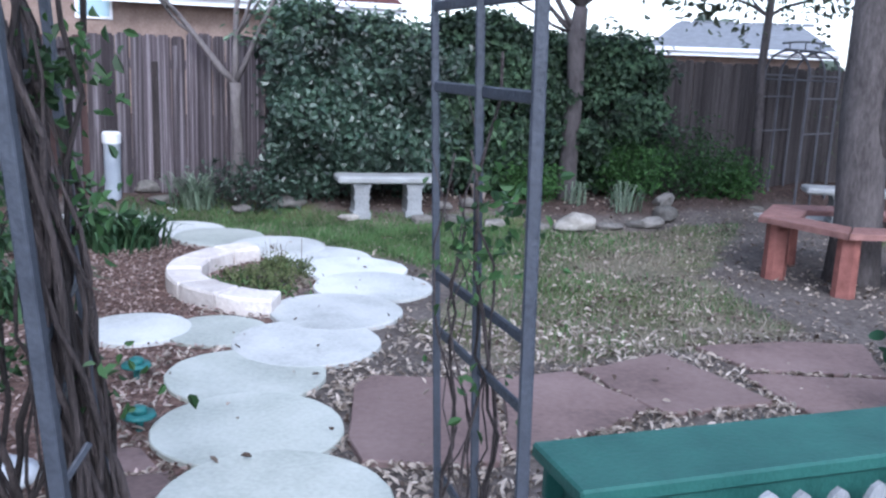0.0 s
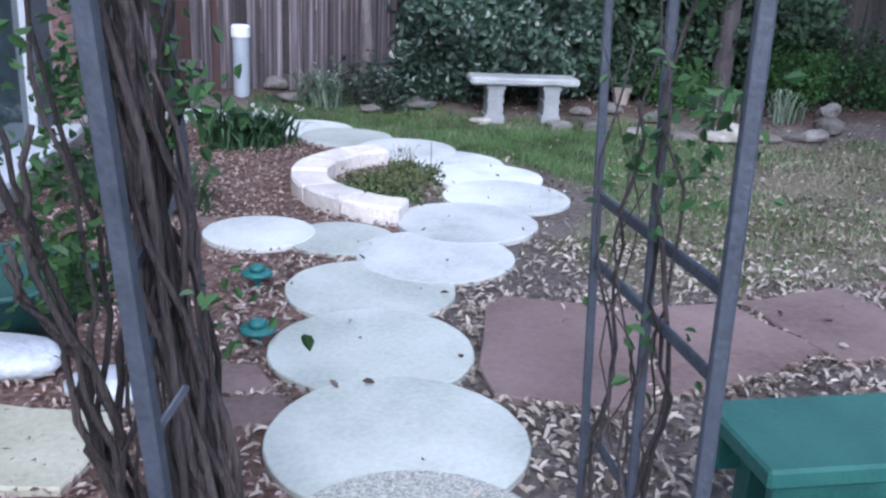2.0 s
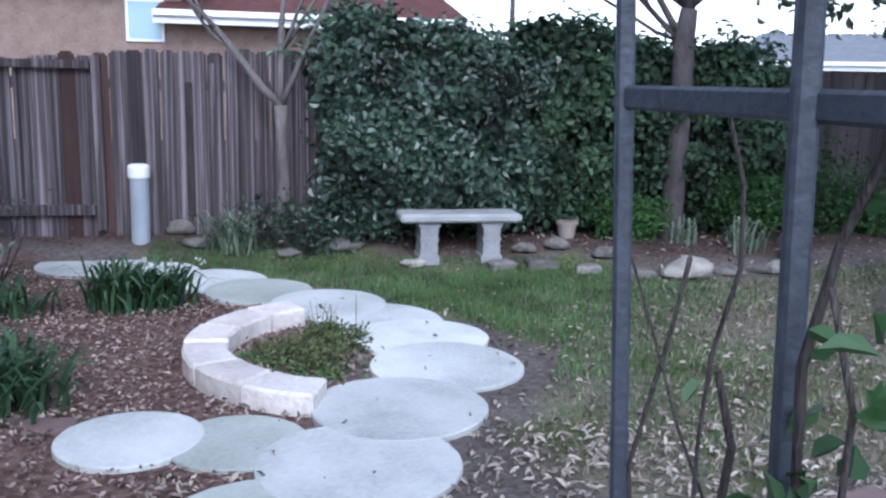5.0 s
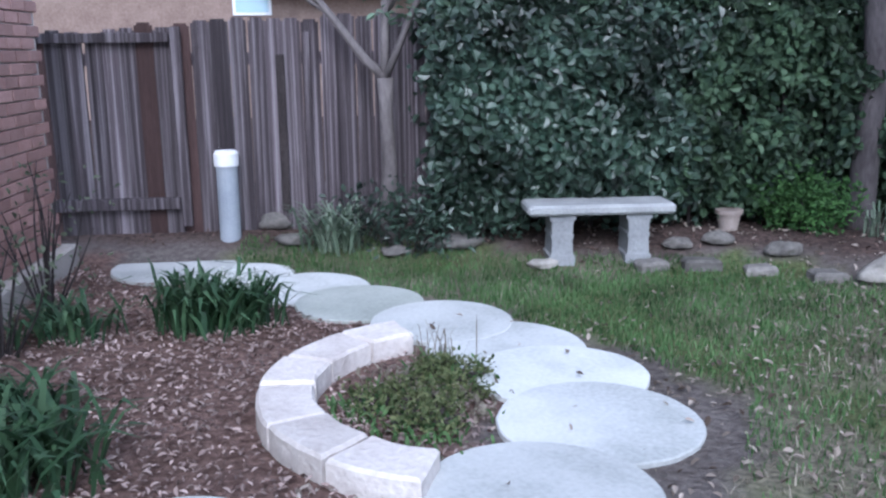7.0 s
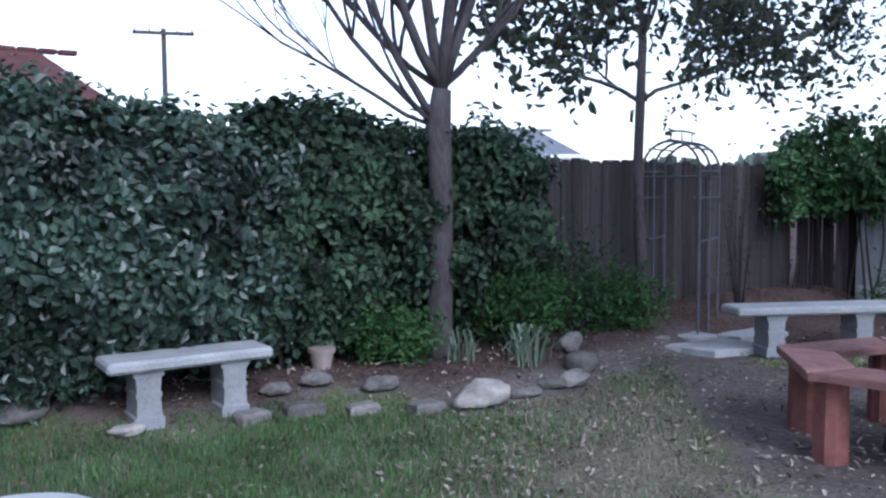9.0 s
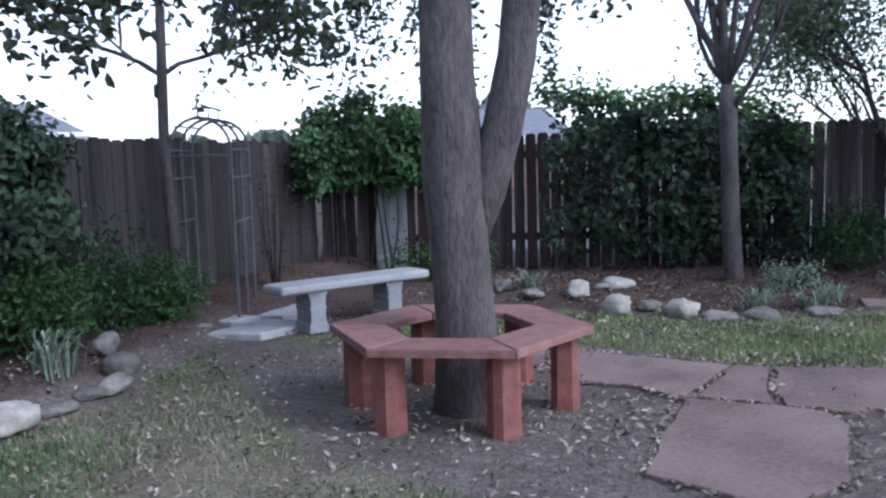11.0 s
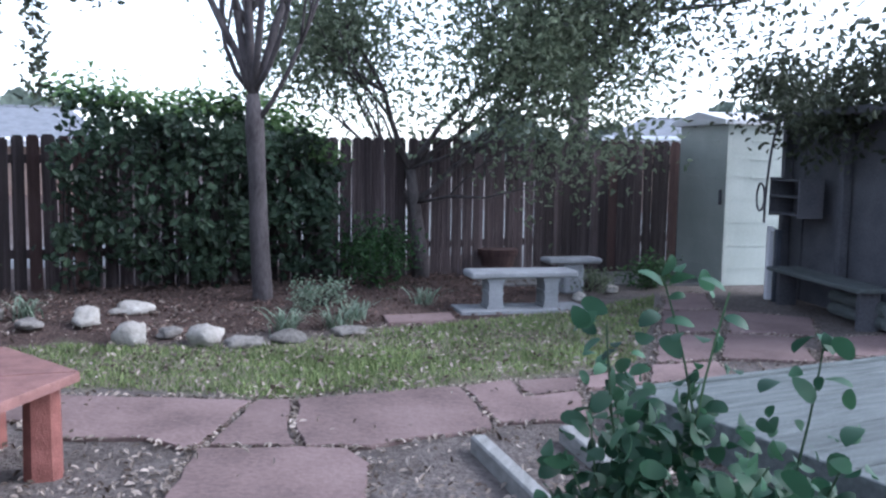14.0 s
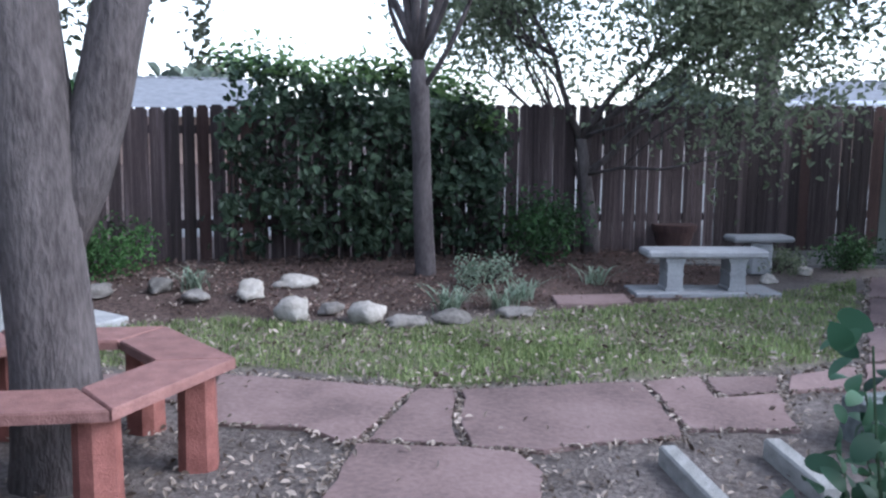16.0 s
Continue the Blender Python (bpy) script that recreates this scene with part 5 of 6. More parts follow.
for k, out in enumerate(([(-1.95, 2.9), (-1.5, 2.95), (-1.45, 2.5), (-1.9, 2.45)], [(-2.5, 2.8), (-2.02, 2.85), (-2.0, 2.4), (-2.5, 2.35)])):
    ob = finish("flagstone", slab(out, -0.04, 0.02, 0.008, 0.015, random.Random(k), 0.12), M_TANFLAG)
    tagged(ob, "pale tan flagstone beside the arbor", "flagstone")

# ---------------- stones edging the beds ----------------
def stone(x, y, sx, sy, sz, seed, pale=False, ang=0.0, z=0.0):
    sx, sy, sz = sx * 0.76, sy * 0.78, sz * 0.72
    ob = finish("edging_rock", rock((sx, sy, sz), seed, 0.3), M_ROCKP if pale else M_ROCK, None, True)
    ob.matrix_basis = pose(x, y, z + sz * 0.42, 0, 0, ang)
    return tagged(ob, "rounded pale fieldstone at the bed's edge" if pale else "grey fieldstone edging the planting bed", "rock", "bed edging rocks")


SQUARE = [(-0.28, 8.72, 0.10, 0.07, 0.05), (0.05, 8.80, 0.12, 0.08, 0.045), (0.42, 8.74, 0.10, 0.07, 0.05), (0.82, 8.66, 0.11, 0.08, 0.05), (-1.75, 8.90, 0.12, 0.08, 0.045)]
for k, (x, y, sx, sy, sz) in enumerate(SQUARE):
    rnd = random.Random(500 + k)
    ob = finish("edging_block", slab([(-sx, -sy), (sx, -sy * 0.9), (sx * 0.92, sy), (-sx * 0.95, sy * 0.9)], -0.06, sz, 0.018, 0.012, rnd, 0.06), M_ROCK)
    ob.matrix_basis = pose(x, y, float(ground_z(x, y)), rnd.uniform(-4, 4), rnd.uniform(-4, 4), rnd.uniform(5, 30))
    tagged(ob, "squarish dark grey edging stone below the hedge", "stone", "edging blocks below the hedge")

ST = [(1.22, 8.66, 0.26, 0.15, 0.15, 1, 15), (1.55, 8.78, 0.16, 0.09, 0.06, 0, 10), (0.6, 8.98, 0.15, 0.1, 0.09, 0, 0), (0.2, 9.1, 0.15, 0.1, 0.08, 0, 20),
      (-0.1, 9.0, 0.14, 0.1, 0.07, 0, 0), (-0.98, 8.62, 0.13, 0.09, 0.06, 1, 30), (-1.6, 8.85, 0.2, 0.12, 0.1, 0, 10), (-2.05, 8.75, 0.14, 0.1, 0.06, 0, 10), (-2.85, 8.8, 0.15, 0.11, 0.07, 0, 10), (-3.05, 9.0, 0.16, 0.12, 0.12, 0, 0),
      (2.02, 9.0, 0.16, 0.12, 0.10, 0, 40), (2.2, 9.25, 0.17, 0.13, 0.14, 0, 0), (2.25, 9.55, 0.14, 0.12, 0.13, 0, 20), (1.85, 8.95, 0.13, 0.1, 0.06, 0, 0),
      (6.38, 7.26, 0.24, 0.17, 0.15, 1, 20), (6.20, 7.82, 0.2, 0.16, 0.15, 1, 60), (6.48, 8.40, 0.19, 0.14, 0.13, 1, 0), (6.98, 8.3, 0.24, 0.12, 0.10, 1, -50), (6.32, 6.92, 0.24, 0.11, 0.08, 0, -40), (6.62, 6.66, 0.2, 0.12, 0.08, 0, -50), (6.5, 7.65, 0.16, 0.12, 0.08, 0, 0), (6.2, 8.75, 0.2, 0.12, 0.08, 0, 30), (7.05, 6.30, 0.2, 0.11, 0.07, 0, -45),
      (9.6, 4.6, 0.12, 0.1, 0.08, 1, 0), (10.3, 4.3, 0.1, 0.1, 0.08, 1, 0), (6.3, 9.2, 0.2, 0.12, 0.1, 0, 20), (5.9, 9.5, 0.22, 0.14, 0.1, 0, 0)]
for k, (x, y, sx, sy, sz, pale, ang) in enumerate(ST):
    stone(x, y, sx, sy, sz, k + 1, bool(pale), ang, float(ground_z(x, y)))
for k, out in enumerate(([(2.6, 9.75), (3.5, 10.15), (3.45, 10.25), (2.55, 9.9)], [(3.35, 9.95), (4.0, 10.05), (4.3, 9.6), (3.6, 9.55)], [(4.1, 10.3), (4.7, 10.5), (4.8, 10.15), (4.2, 10.05)], [(4.9, 9.3), (5.6, 9.2), (5.5, 8.8), (4.8, 8.9)], [(3.7, 10.35), (4.0, 10.5), (4.1, 10.25), (3.75, 10.2)])):
    ob = finish("paving_stone", slab(out, -0.04, 0.05 if k else 0.09, 0.01, 0.02, random.Random(40 + k), 0.12), M_BENCHCONC if k else M_ROCK)
    tagged(ob, "pale flat paving stone near the corner bench", "paving stone", "corner paving stones")
for k, (x, y, n, h) in enumerate(((6.92, 6.82, 70, 0.3), (7.25, 6.5, 45, 0.28), (7.6, 6.45, 40, 0.24), (8.55, 6.05, 40, 0.22), (6.45, 8.95, 40, 0.26))):
    clump("spider_plant", "silvery striped strap-leaved plant at the bed's edge", x, y, 0.04, n, h, 0.009, 1.1, M_AGAVE, 110 + k, 0.05)
ob = finish("edging_slab", slab([(7.5, 6.1), (7.85, 5.55), (8.2, 5.7), (7.85, 6.25)], -0.03, 0.035, 0.008, 0.01, random.Random(9), 0.15), M_FLAG)
tagged(ob, "long red sandstone slab edging the bed", "flagstone")
shrub("green_shrub", "round dark green shrub before the fence", 9.4, 6.88, 0.05, 0.5, 0.5, 0.75, 1600, 0.055, M_HEDGE2, 97, stems=14)
shrub("fern_bush", "low green growth under the vine", 6.6, 10.3, 0.05, 0.7, 0.4, 0.5, 1200, 0.05, M_FERN, 98, stems=14)
shrub("grey_shrub", "low silvery grey-green shrub in the bed", 7.9, 6.9, 0.04, 0.5, 0.3, 0.22, 700, 0.035, M_AGAVE, 99, stems=14)
shrub("grey_shrub", "low grey-green ground cover by the fence", 10.4, 4.6, 0.0, 0.5, 0.3, 0.25, 500, 0.04, M_PALE, 100, stems=12)
shrub("fern_bush", "low green bush near the shed", 10.9, 3.9, 0.0, 0.4, 0.3, 0.4, 700, 0.05, M_HEDGE2, 101, stems=12)
# reddish plastic pot by the fence and a clay pot below the hedge
for x, y, z, s, label, m in ((11.0, 5.75, 0.0, 1.6, "dark red plastic planter by the fence", M_BOARD_RED), (0.28, 9.4, 0.0, 0.62, "small grey clay pot below the hedge", M_POT)):
    pot = thing("plant_pot", label, "pot", pose(x, y, float(ground_z(x, y)) + z))
    bm = bmesh.new()
    tube(bm, [(0, 0, -0.01), (0, 0, 0.18 * s), (0, 0, 0.181 * s), (0, 0, 0.23 * s)], [0.1 * s, 0.14 * s, 0.155 * s, 0.16 * s], 22)
    part("bowl", bm, m, pot)

# ---------------- metal arch in the fence corner ----------------
ca = thing("metal_arch", "dark wrought metal garden arch tunnel by the corner", "arch", pose(4.02, 10.78, 0, 0, 0, -48))
HOOPS = (-0.36, 0.0, 0.36)
for y in HOOPS:
    for x in (-0.27, 0.27):
        part("post", tube(bmesh.new(), [(x, y, -0.05), (x, y, 1.56)], [0.014, 0.014], 8), M_DARK, ca)
    part("hoop", tube(bmesh.new(), [(-0.27 * math.cos(math.pi * i / 14), y, 1.56 + 0.27 * math.sin(math.pi * i / 14)) for i in range(15)], [0.014] * 15, 6), M_DARK, ca)
    part("crossbar", tube(bmesh.new(), [(-0.27, y, 1.5), (0.27, y, 1.5)], [0.009, 0.009], 6), M_DARK, ca)
for x, z, o in ((-0.27, 1.55, 0.36), (0.27, 1.55, 0.36), (0.0, 1.84, 0.46), (-0.19, 1.76, 0.42), (0.19, 1.76, 0.42), (-0.27, 0.9, 0.36), (0.27, 0.9, 0.36), (-0.27, 1.3, 0.36), (0.27, 1.3, 0.36)):
    part("side_bar", tube(bmesh.new(), [(x, -o, z), (x, o, z)], [0.009, 0.009], 6), M_DARK, ca)
part("top_bar", tube(bmesh.new(), curve_pts((0.0, -0.52, 1.90), (0.0, 0.46, 1.93), (0.0, 0.0, 0.02)), [0.012] * 7, 6), M_DARK, ca)
for y in (-0.36, 0.0, 0.36):
    part("bar_strut", tube(bmesh.new(), [(0.0, y, 1.83), (0.0, y, 1.92)], [0.008, 0.008], 6), M_DARK, ca)
shrub("bare_shrub", "bare dark twigs climbing the metal arch", 4.75, 10.85, 0, 0.25, 0.25, 2.1, 160, 0.04, M_OAK, 121, stems=14)

# ---------------- shed and dark arbour ----------------
shed = thing("garden_shed", "sage green metal garden shed with a pale roof", "shed", pose(11.35, 3.02, 0, 0, 0, 27))
part("wall", one_box(0, 1.15, 0, 0.03, 0, 1.95, 0), M_SHED, shed)
part("wall", one_box(-0.03, 0, -1.6, 0.03, 0, 1.95, 0), M_SHED, shed)
part("wall", one_box(1.12, 1.15, -1.6, -0.004, 0, 1.95, 0), M_SHED, shed)
part("wall", one_box(0, 1.12, -1.6, -1.57, 0, 1.95, 0), M_SHED, shed)
for z in [0.28 * i + 0.2 for i in range(7)]:
    part("seam", one_box(-0.036, -0.031, -1.58, -0.05, z, z + 0.012, 0), M_SHED, shed)
    part("seam", one_box(0.05, 1.1, 0.031, 0.036, z, z + 0.012, 0), M_SHED, shed)
for z in (1.30, 1.52, 1.74):
    part("rib", one_box(0.18, 0.42, 0.0365, 0.046, z, z + 0.022, 0.002), M_SHED, shed)
    part("rib", one_box(0.62, 0.9, 0.0365, 0.046, z, z + 0.022, 0.002), M_SHED, shed)
    part("rib", one_box(-0.046, -0.0365, -0.55, -0.28, z, z + 0.022, 0.002), M_SHED, shed)
part("latch", one_box(0.06, 0.10, 0.037, 0.06, 0.98, 1.16, 0.004), M_DARK, shed, "dark metal latch")
part("corner_trim", one_box(-0.045, 0.02, 0.0, 0.05, 0, 1.95, 0.003), M_SHED, shed)
bm = bmesh.new()
sv = [bm.verts.new(c) for c in ((-0.1, 0.12, 1.951), (1.25, 0.12, 1.951), (1.25, -1.7, 1.951), (-0.1, -1.7, 1.951), (-0.1, 0.12, 2.0), (1.25, 0.12, 2.0), (1.25, -1.7, 2.0), (-0.1, -1.7, 2.0), (0.58, 0.12, 2.12), (0.58, -1.7, 2.12))]
for f in ((0, 3, 2, 1), (0, 1, 5, 8, 4), (2, 3, 7, 9, 6), (1, 2, 6, 5), (3, 0, 4, 7), (4, 8, 9, 7), (8, 5, 6, 9)):
    bm.faces.new([sv[i] for i in f])
part("roof", bm, M_WHITE, shed, "pale metal roof")

da = thing("potting_arbor", "dark painted arbour with a bench shelf and vines", "arbor", pose(7.81, 1.32, 0, 0, 0, 20))
part("back_panel", one_box(0.0, 3.15, -0.04, 0, 0.0, 1.95, 0), M_DARK, da)
part("roof", one_box(-0.1, 3.15, -0.1, 0.4, 1.95, 2.02, 0.01), M_DARK, da)
for x in (0.2, 1.9, 3.09):
    part("post", one_box(x - 0.045, x + 0.045, 0.02, 0.11, -0.02, 1.949, 0.005), M_DARK, da)
for x in (1.05, 2.8):
    part("batten", one_box(x - 0.015, x + 0.015, 0.003, 0.02, 0.0, 1.94, 0), M_DARK, da)
part("shelf", one_box(0.9, 2.62, 0.12, 0.48, 0.35, 0.39, 0.005), M_DECK, da, "grey weathered bench shelf")
for x in (0.98, 2.48):
    part("shelf_leg", one_box(x, x + 0.06, 0.2, 0.4, -0.02, 0.349, 0.004), M_DARK, da)
part("white_post", one_box(2.83, 2.90, 0.3, 0.36, -0.02, 0.80, 0.006), M_WHITE, da, "white painted post")
part("short_post", one_box(2.66, 2.72, 0.3, 0.36, -0.02, 0.78, 0.006), M_STEEL, da, "blue-grey short post")
part("post_rail", one_box(2.722, 2.828, 0.31, 0.35, 0.74, 0.78, 0.004), M_WHITE, da)
for z in (0.95, 1.13, 1.30):
    part("rack_shelf", one_box(2.19, 2.78, 0.13, 0.40, z, z + 0.018, 0.003), M_DARK, da)
part("rack_back", one_box(2.19, 2.78, 0.112, 0.127, 0.93, 1.34, 0.002), M_DARK, da)
for x in (2.17, 2.78):
    part("rack_side", one_box(x, x + 0.018, 0.13, 0.40, 0.93, 1.34, 0.003), M_DARK, da)
pts = [(2.37 + 0.36 * math.sin(math.pi * 0.5 * (1 - i / 12)), 0.48, 0.85 + 1.15 * math.sin(math.pi * 0.5 * i / 12)) for i in range(13)]
part("arch", tube(bmesh.new(), pts, [0.014] * 13, 6), M_DARK, da)
pts = [(2.90 + 0.09 * math.cos(2 * math.pi * i / 20), 0.45, 1.12 + 0.15 * math.sin(2 * math.pi * i / 20)) for i in range(21)]
part("wheel", tube(bmesh.new(), pts, [0.012] * 21, 6), M_DARK, da)
rng = np.random.default_rng(131)
n = 5200
pos = np.stack([rng.uniform(-0.3, 3.4, n), rng.normal(0.25, 0.3, n), 2.0 + np.abs(rng.normal(0, 0.28, n))], 1)
pos[:, 2] += 0.22 * np.sin(pos[:, 0] * 2.5) - 0.45 * (rng.random(n) < 0.3) * rng.random(n)
leaves(pos, rng.normal(0, 1, (n, 3)) + [0, 0.4, 0.8], 0.075, rng, "vine_leaf", M_OAK, da)
step = thing("log_step", "stacked weathered timbers on the paving", "timber", pose(9.0, 1.95, 0, 0, 0, 20))
for k in range(2):
    part("log", tube(bmesh.new(), [(-0.45, 0, 0.08 + 0.125 * k), (0.45, 0, 0.08 + 0.125 * k)], [0.065, 0.06], 12), M_DECK, step)

# ---------------- grey deck and timber edging ----------------
dk = thing("low_deck", "low grey weathered plank platform", "deck", pose(5.13, 3.88, 0, 0, 0, -50))
for k in range(9):
    part("plank", one_box(0.0, 2.9, -0.005 - 0.235 * (k + 1) + 0.012, -0.005 - 0.235 * k, 0.14, 0.18 + R.uniform(-0.002, 0.003), 0.006), M_DECK, dk)
part("front_beam", one_box(0.0, 2.9, 0.0, 0.05, -0.02, 0.20, 0.006), M_DECK, dk)
part("side_beam", one_box(-0.06, -0.004, -2.12, 0.05, -0.02, 0.20, 0.006), M_DECK, dk)
part("side_beam", one_box(2.904, 2.96, -2.12, 0.05, -0.02, 0.20, 0.006), M_DECK, dk)
M_TIMBER = mat("pale_timber", (0.17, 0.172, 0.165), (0.31, 0.308, 0.296), 0.9, 4.0, 40.0, 0.4, 0.4, stretch=(1, 6, 6))
for a, b in (((4.40, 4.66, 0.03), (3.55, 4.17, 0.03)), ((4.70, 4.24, 0.03), (4.2, 3.98, 0.03))):
    ob = finish("edging_timber", beam(bmesh.new(), a, b, 0.085, 0.10, 0.01), M_TIMBER)
    tagged(ob, "pale weathered timber edging on the soil", "timber", "timber edging")

# ---------------- rose bush ----------------
def rose_bush():
    t = thing("rose_bush", "leafy green rose bush with long canes", "bush", pose(2.62, 3.66, 0))
    rnd = random.Random(141)
    rng = np.random.default_rng(141)
    bm = bmesh.new()
    spots = []
    for k in range(34):
        e = Vector((rnd.gauss(0, 0.2), rnd.uniform(-0.38, 0.45), rnd.uniform(0.4, 0.85)))
        if k < 4:
            e = Vector(((0.1, 0.0, 0.15, 0.05)[k], (0.13, -0.06, -0.34, 0.28)[k], (1.17, 1.12, 0.95, 1.0)[k]))
        pts = curve_pts((e.x * 0.2, e.y * 0.25, -0.02), e, (rnd.uniform(-0.08, 0.08), rnd.uniform(-0.08, 0.08), 0.02), 8)
        tube(bm, pts, [0.007 * (1 - 0.6 * i / 8) for i in range(9)], 5)
        for i in range(3, 9):
            spots += [pts[i]] * (2 if e.z > 0.93 else 3)
    tagged(part("cane", bm, M_LILY, t), kind="stuff")
    c = np.array([tuple(p) for p in spots])
    c = np.repeat(c, 2, 0)
    pos = c + rng.normal(0, 0.05, c.shape)
    oval_leaves(pos, rng.normal(0, 0.8, pos.shape) + [-0.3, 0, 0.9], 0.076, rng, "foliage", M_ROSE, t)


rose_bush()

# ---------------- more trees and hanging sprays ----------------
tree("shade_tree", "large shade tree with small dark leaves beyond the fence", 13.4, 5.0, 0,
     [(0, 0, -0.1), (0, 0, 1.0), (-0.1, 0, 2.0), (-0.2, 0, 2.8)], [0.2, 0.17, 0.15, 0.13],
     [(3, (-1, 0.6, 0.5), 2.1, 0.06), (3, (-1, -0.5, 0.4), 2.2, 0.06), (3, (-0.3, 0.2, 1), 2.0, 0.07), (3, (-0.6, -1.0, 0.5), 2.2, 0.05), (3, (-0.5, 1.2, 0.6), 2.0, 0.05), (2, (-1.0, 0.1, 0.25), 2.0, 0.05)], 151, M_BARK, (M_OAK, 0.085, 150, 0.46), 2, (3, 4), 0.03, 0.3)


def spray(x, y, z, seed, n=7, length=0.7):
    """Drooping leafy twigs of the oak."""
    rnd = random.Random(seed)
    rng = np.random.default_rng(seed)
    bm = bmesh.new()
    c = []
    for k in range(n):
        e = Vector((rnd.gauss(0, 0.28), rnd.gauss(0, 0.28), -length * rnd.uniform(0.4, 1.0)))
        pts = curve_pts((0, 0, 0), e, (0, 0, 0.08), 8)
        tube(bm, pts, [0.005 * (1 - 0.6 * i / 8) for i in range(9)], 4)
        c += [tuple(p) for p in pts[2:]]
    c = np.repeat(np.array(c), 6, 0)
    return bm, c + rng.normal(0, 0.055, c.shape), rng


hang = oak
ALL = []
bm_all = bmesh.new()
for k, (x, y, z, ln) in enumerate(((2.7, 8.2, 2.75, 0.9), (3.2, 8.8, 2.9, 1.1), (3.9, 8.6, 2.8, 0.9), (4.3, 7.9, 2.7, 0.9), (4.9, 7.6, 2.8, 1.0), (2.4, 8.9, 3.0, 1.0), (3.6, 9.4, 3.0, 1.0), (4.6, 8.6, 2.9, 1.1), (2.9, 7.9, 3.2, 0.9), (4.4, 6.9, 3.1, 0.9))):
    bm, c, rg = spray(x, y, z, 160 + k, 7, ln)
    tube(bm, curve_pts((3.1 - x, 7.15 - y, 3.3 - z), (0, 0, 0), (0, 0, 0.2), 8), [0.03 * (1 - 0.7 * i / 8) for i in range(9)], 5)
    bmesh.ops.translate(bm, vec=(x, y, z), verts=bm.verts)
    me = bpy.data.meshes.new("tmp")
    bm.to_mesh(me)
    bm.free()
    bm_all.from_mesh(me)
    bpy.data.meshes.remove(me)
    ALL.append(c + [x, y, z])
tagged(part("drooping_branch", bm_all, M_BARK, hang), kind="stuff").matrix_basis = pose(-3.13, -6.95, 0)
ALL = np.concatenate(ALL)
leaves(ALL, rg.normal(0, 1, ALL.shape) + [0, 0, 0.5], 0.06, rg, "foliage", M_OAK, hang).matrix_basis = pose(-3.13, -6.95, 0)

# ---------------- houses and distance ----------------
def house(name, label, x, y, ang, length, depth, eaves, ridge, wall_m, roof_m, windows=()):
    h = thing(name, label, "house", pose(x, y, 0, 0, 0, ang))
    part("wall", one_box(0, length, 0, depth, -0.1, eaves - 0.1, 0), wall_m, h)
    bm = bmesh.new()
    o = 0.5
    vv = [bm.verts.new(c) for c in ((-o, -o, eaves), (length + o, -o, eaves), (length + o, depth + o, eaves), (-o, depth + o, eaves), (-o + 0.9, depth / 2, ridge), (length + o - 0.9, depth / 2, ridge))]
    for f in ((0, 1, 5, 4), (1, 2, 5), (2, 3, 4, 5), (3, 0, 4), (0, 3, 2, 1)):
        bm.faces.new([vv[i] for i in f])
    part("roof", bm, roof_m, h)
    part("fascia", one_box(-o - 0.02, length + o + 0.02, -o - 0.06, -o - 0.012, eaves - 0.24, eaves + 0.03, 0), M_WHITE, h, "white painted fascia board")
    part("gutter", one_box(-o, length + o, -o - 0.16, -o - 0.063, eaves - 0.10, eaves, 0.01), M_WHITE, h, "white gutter")
    for k in range(int(length / 0.42)):
        part("ridge_tile", one_box(0.5 + 0.42 * k, 0.5 + 0.42 * k + 0.38, depth / 2 - 0.12, depth / 2 + 0.12, ridge - 0.06, ridge + 0.05, 0.02), roof_m, h)
    for wx, wz, ww, wh in windows:
        w = part("window", one_box(wx, wx + ww, -0.05, -0.006, wz, wz + wh, 0.01), M_WHITE, h)
        part("pane", one_box(wx + 0.06, wx + ww - 0.06, -0.062, -0.052, wz + 0.06, wz + wh - 0.06, 0), M_WINDOW, w)
    return h


house("neighbour_house", "tan brick neighbouring house with a red tiled roof", -20.0, 15.8, 17.7, 13.6, 8.0, 3.6, 5.2, M_TANBRICK, M_ROOFR, ((12.5, 2.15, 0.75, 0.85), (6.0, 1.6, 1.4, 1.2)))
house("neighbour_house", "low brick house wing with a red tiled roof", -7.05, 19.9, 17.7, 5.5, 7.0, 2.75, 4.4, M_TANBRICK, M_ROOFR)
house("neighbour_house", "pale neighbouring house with a grey shingle roof", 6.9, 31.0, -14.0, 5.0, 6.0, 2.3, 3.3, M_TANBRICK, M_ROOFG)
house("neighbour_house", "pale neighbouring house with a grey shingle roof", 21.5, 25.5, -50.0, 5.5, 6.0, 1.9, 3.0, M_TANBRICK, M_ROOFG)
house("neighbour_house", "low neighbouring house with a pale roof", 27.5, 5.0, -92.0, 6.0, 6.0, 2.2, 2.9, M_TANBRICK, M_ROOFG)
pole = thing("utility_pole", "wooden utility pole with a single crossarm", "pole", pose(-0.45, 45.0, 0))
part("shaft", tube(bmesh.new(), [(0, 0, -0.2), (0, 0, 8.3)], [0.15, 0.11], 12), M_BARK, pole)
part("crossarm", one_box(-1.3, 1.3, -0.19, -0.12, 8.0, 8.16, 0.01), M_BARK, pole)
for x in (-1.2, -0.6, 0.6, 1.2):
    part("insulator", tube(bmesh.new(), [(x, -0.155, 8.165), (x, -0.155, 8.33)], [0.05, 0.03], 8), M_BENCHCONC, pole)
rng = np.random.default_rng(171)
n = 9000
a = rng.uniform(-0.4, 2.3, n)
r_ = rng.uniform(75, 95, n)
lump = 2.2 + 1.6 * np.sin(a * 9) + 1.2 * np.sin(a * 23 + 1) + 0.8 * np.sin(a * 51)
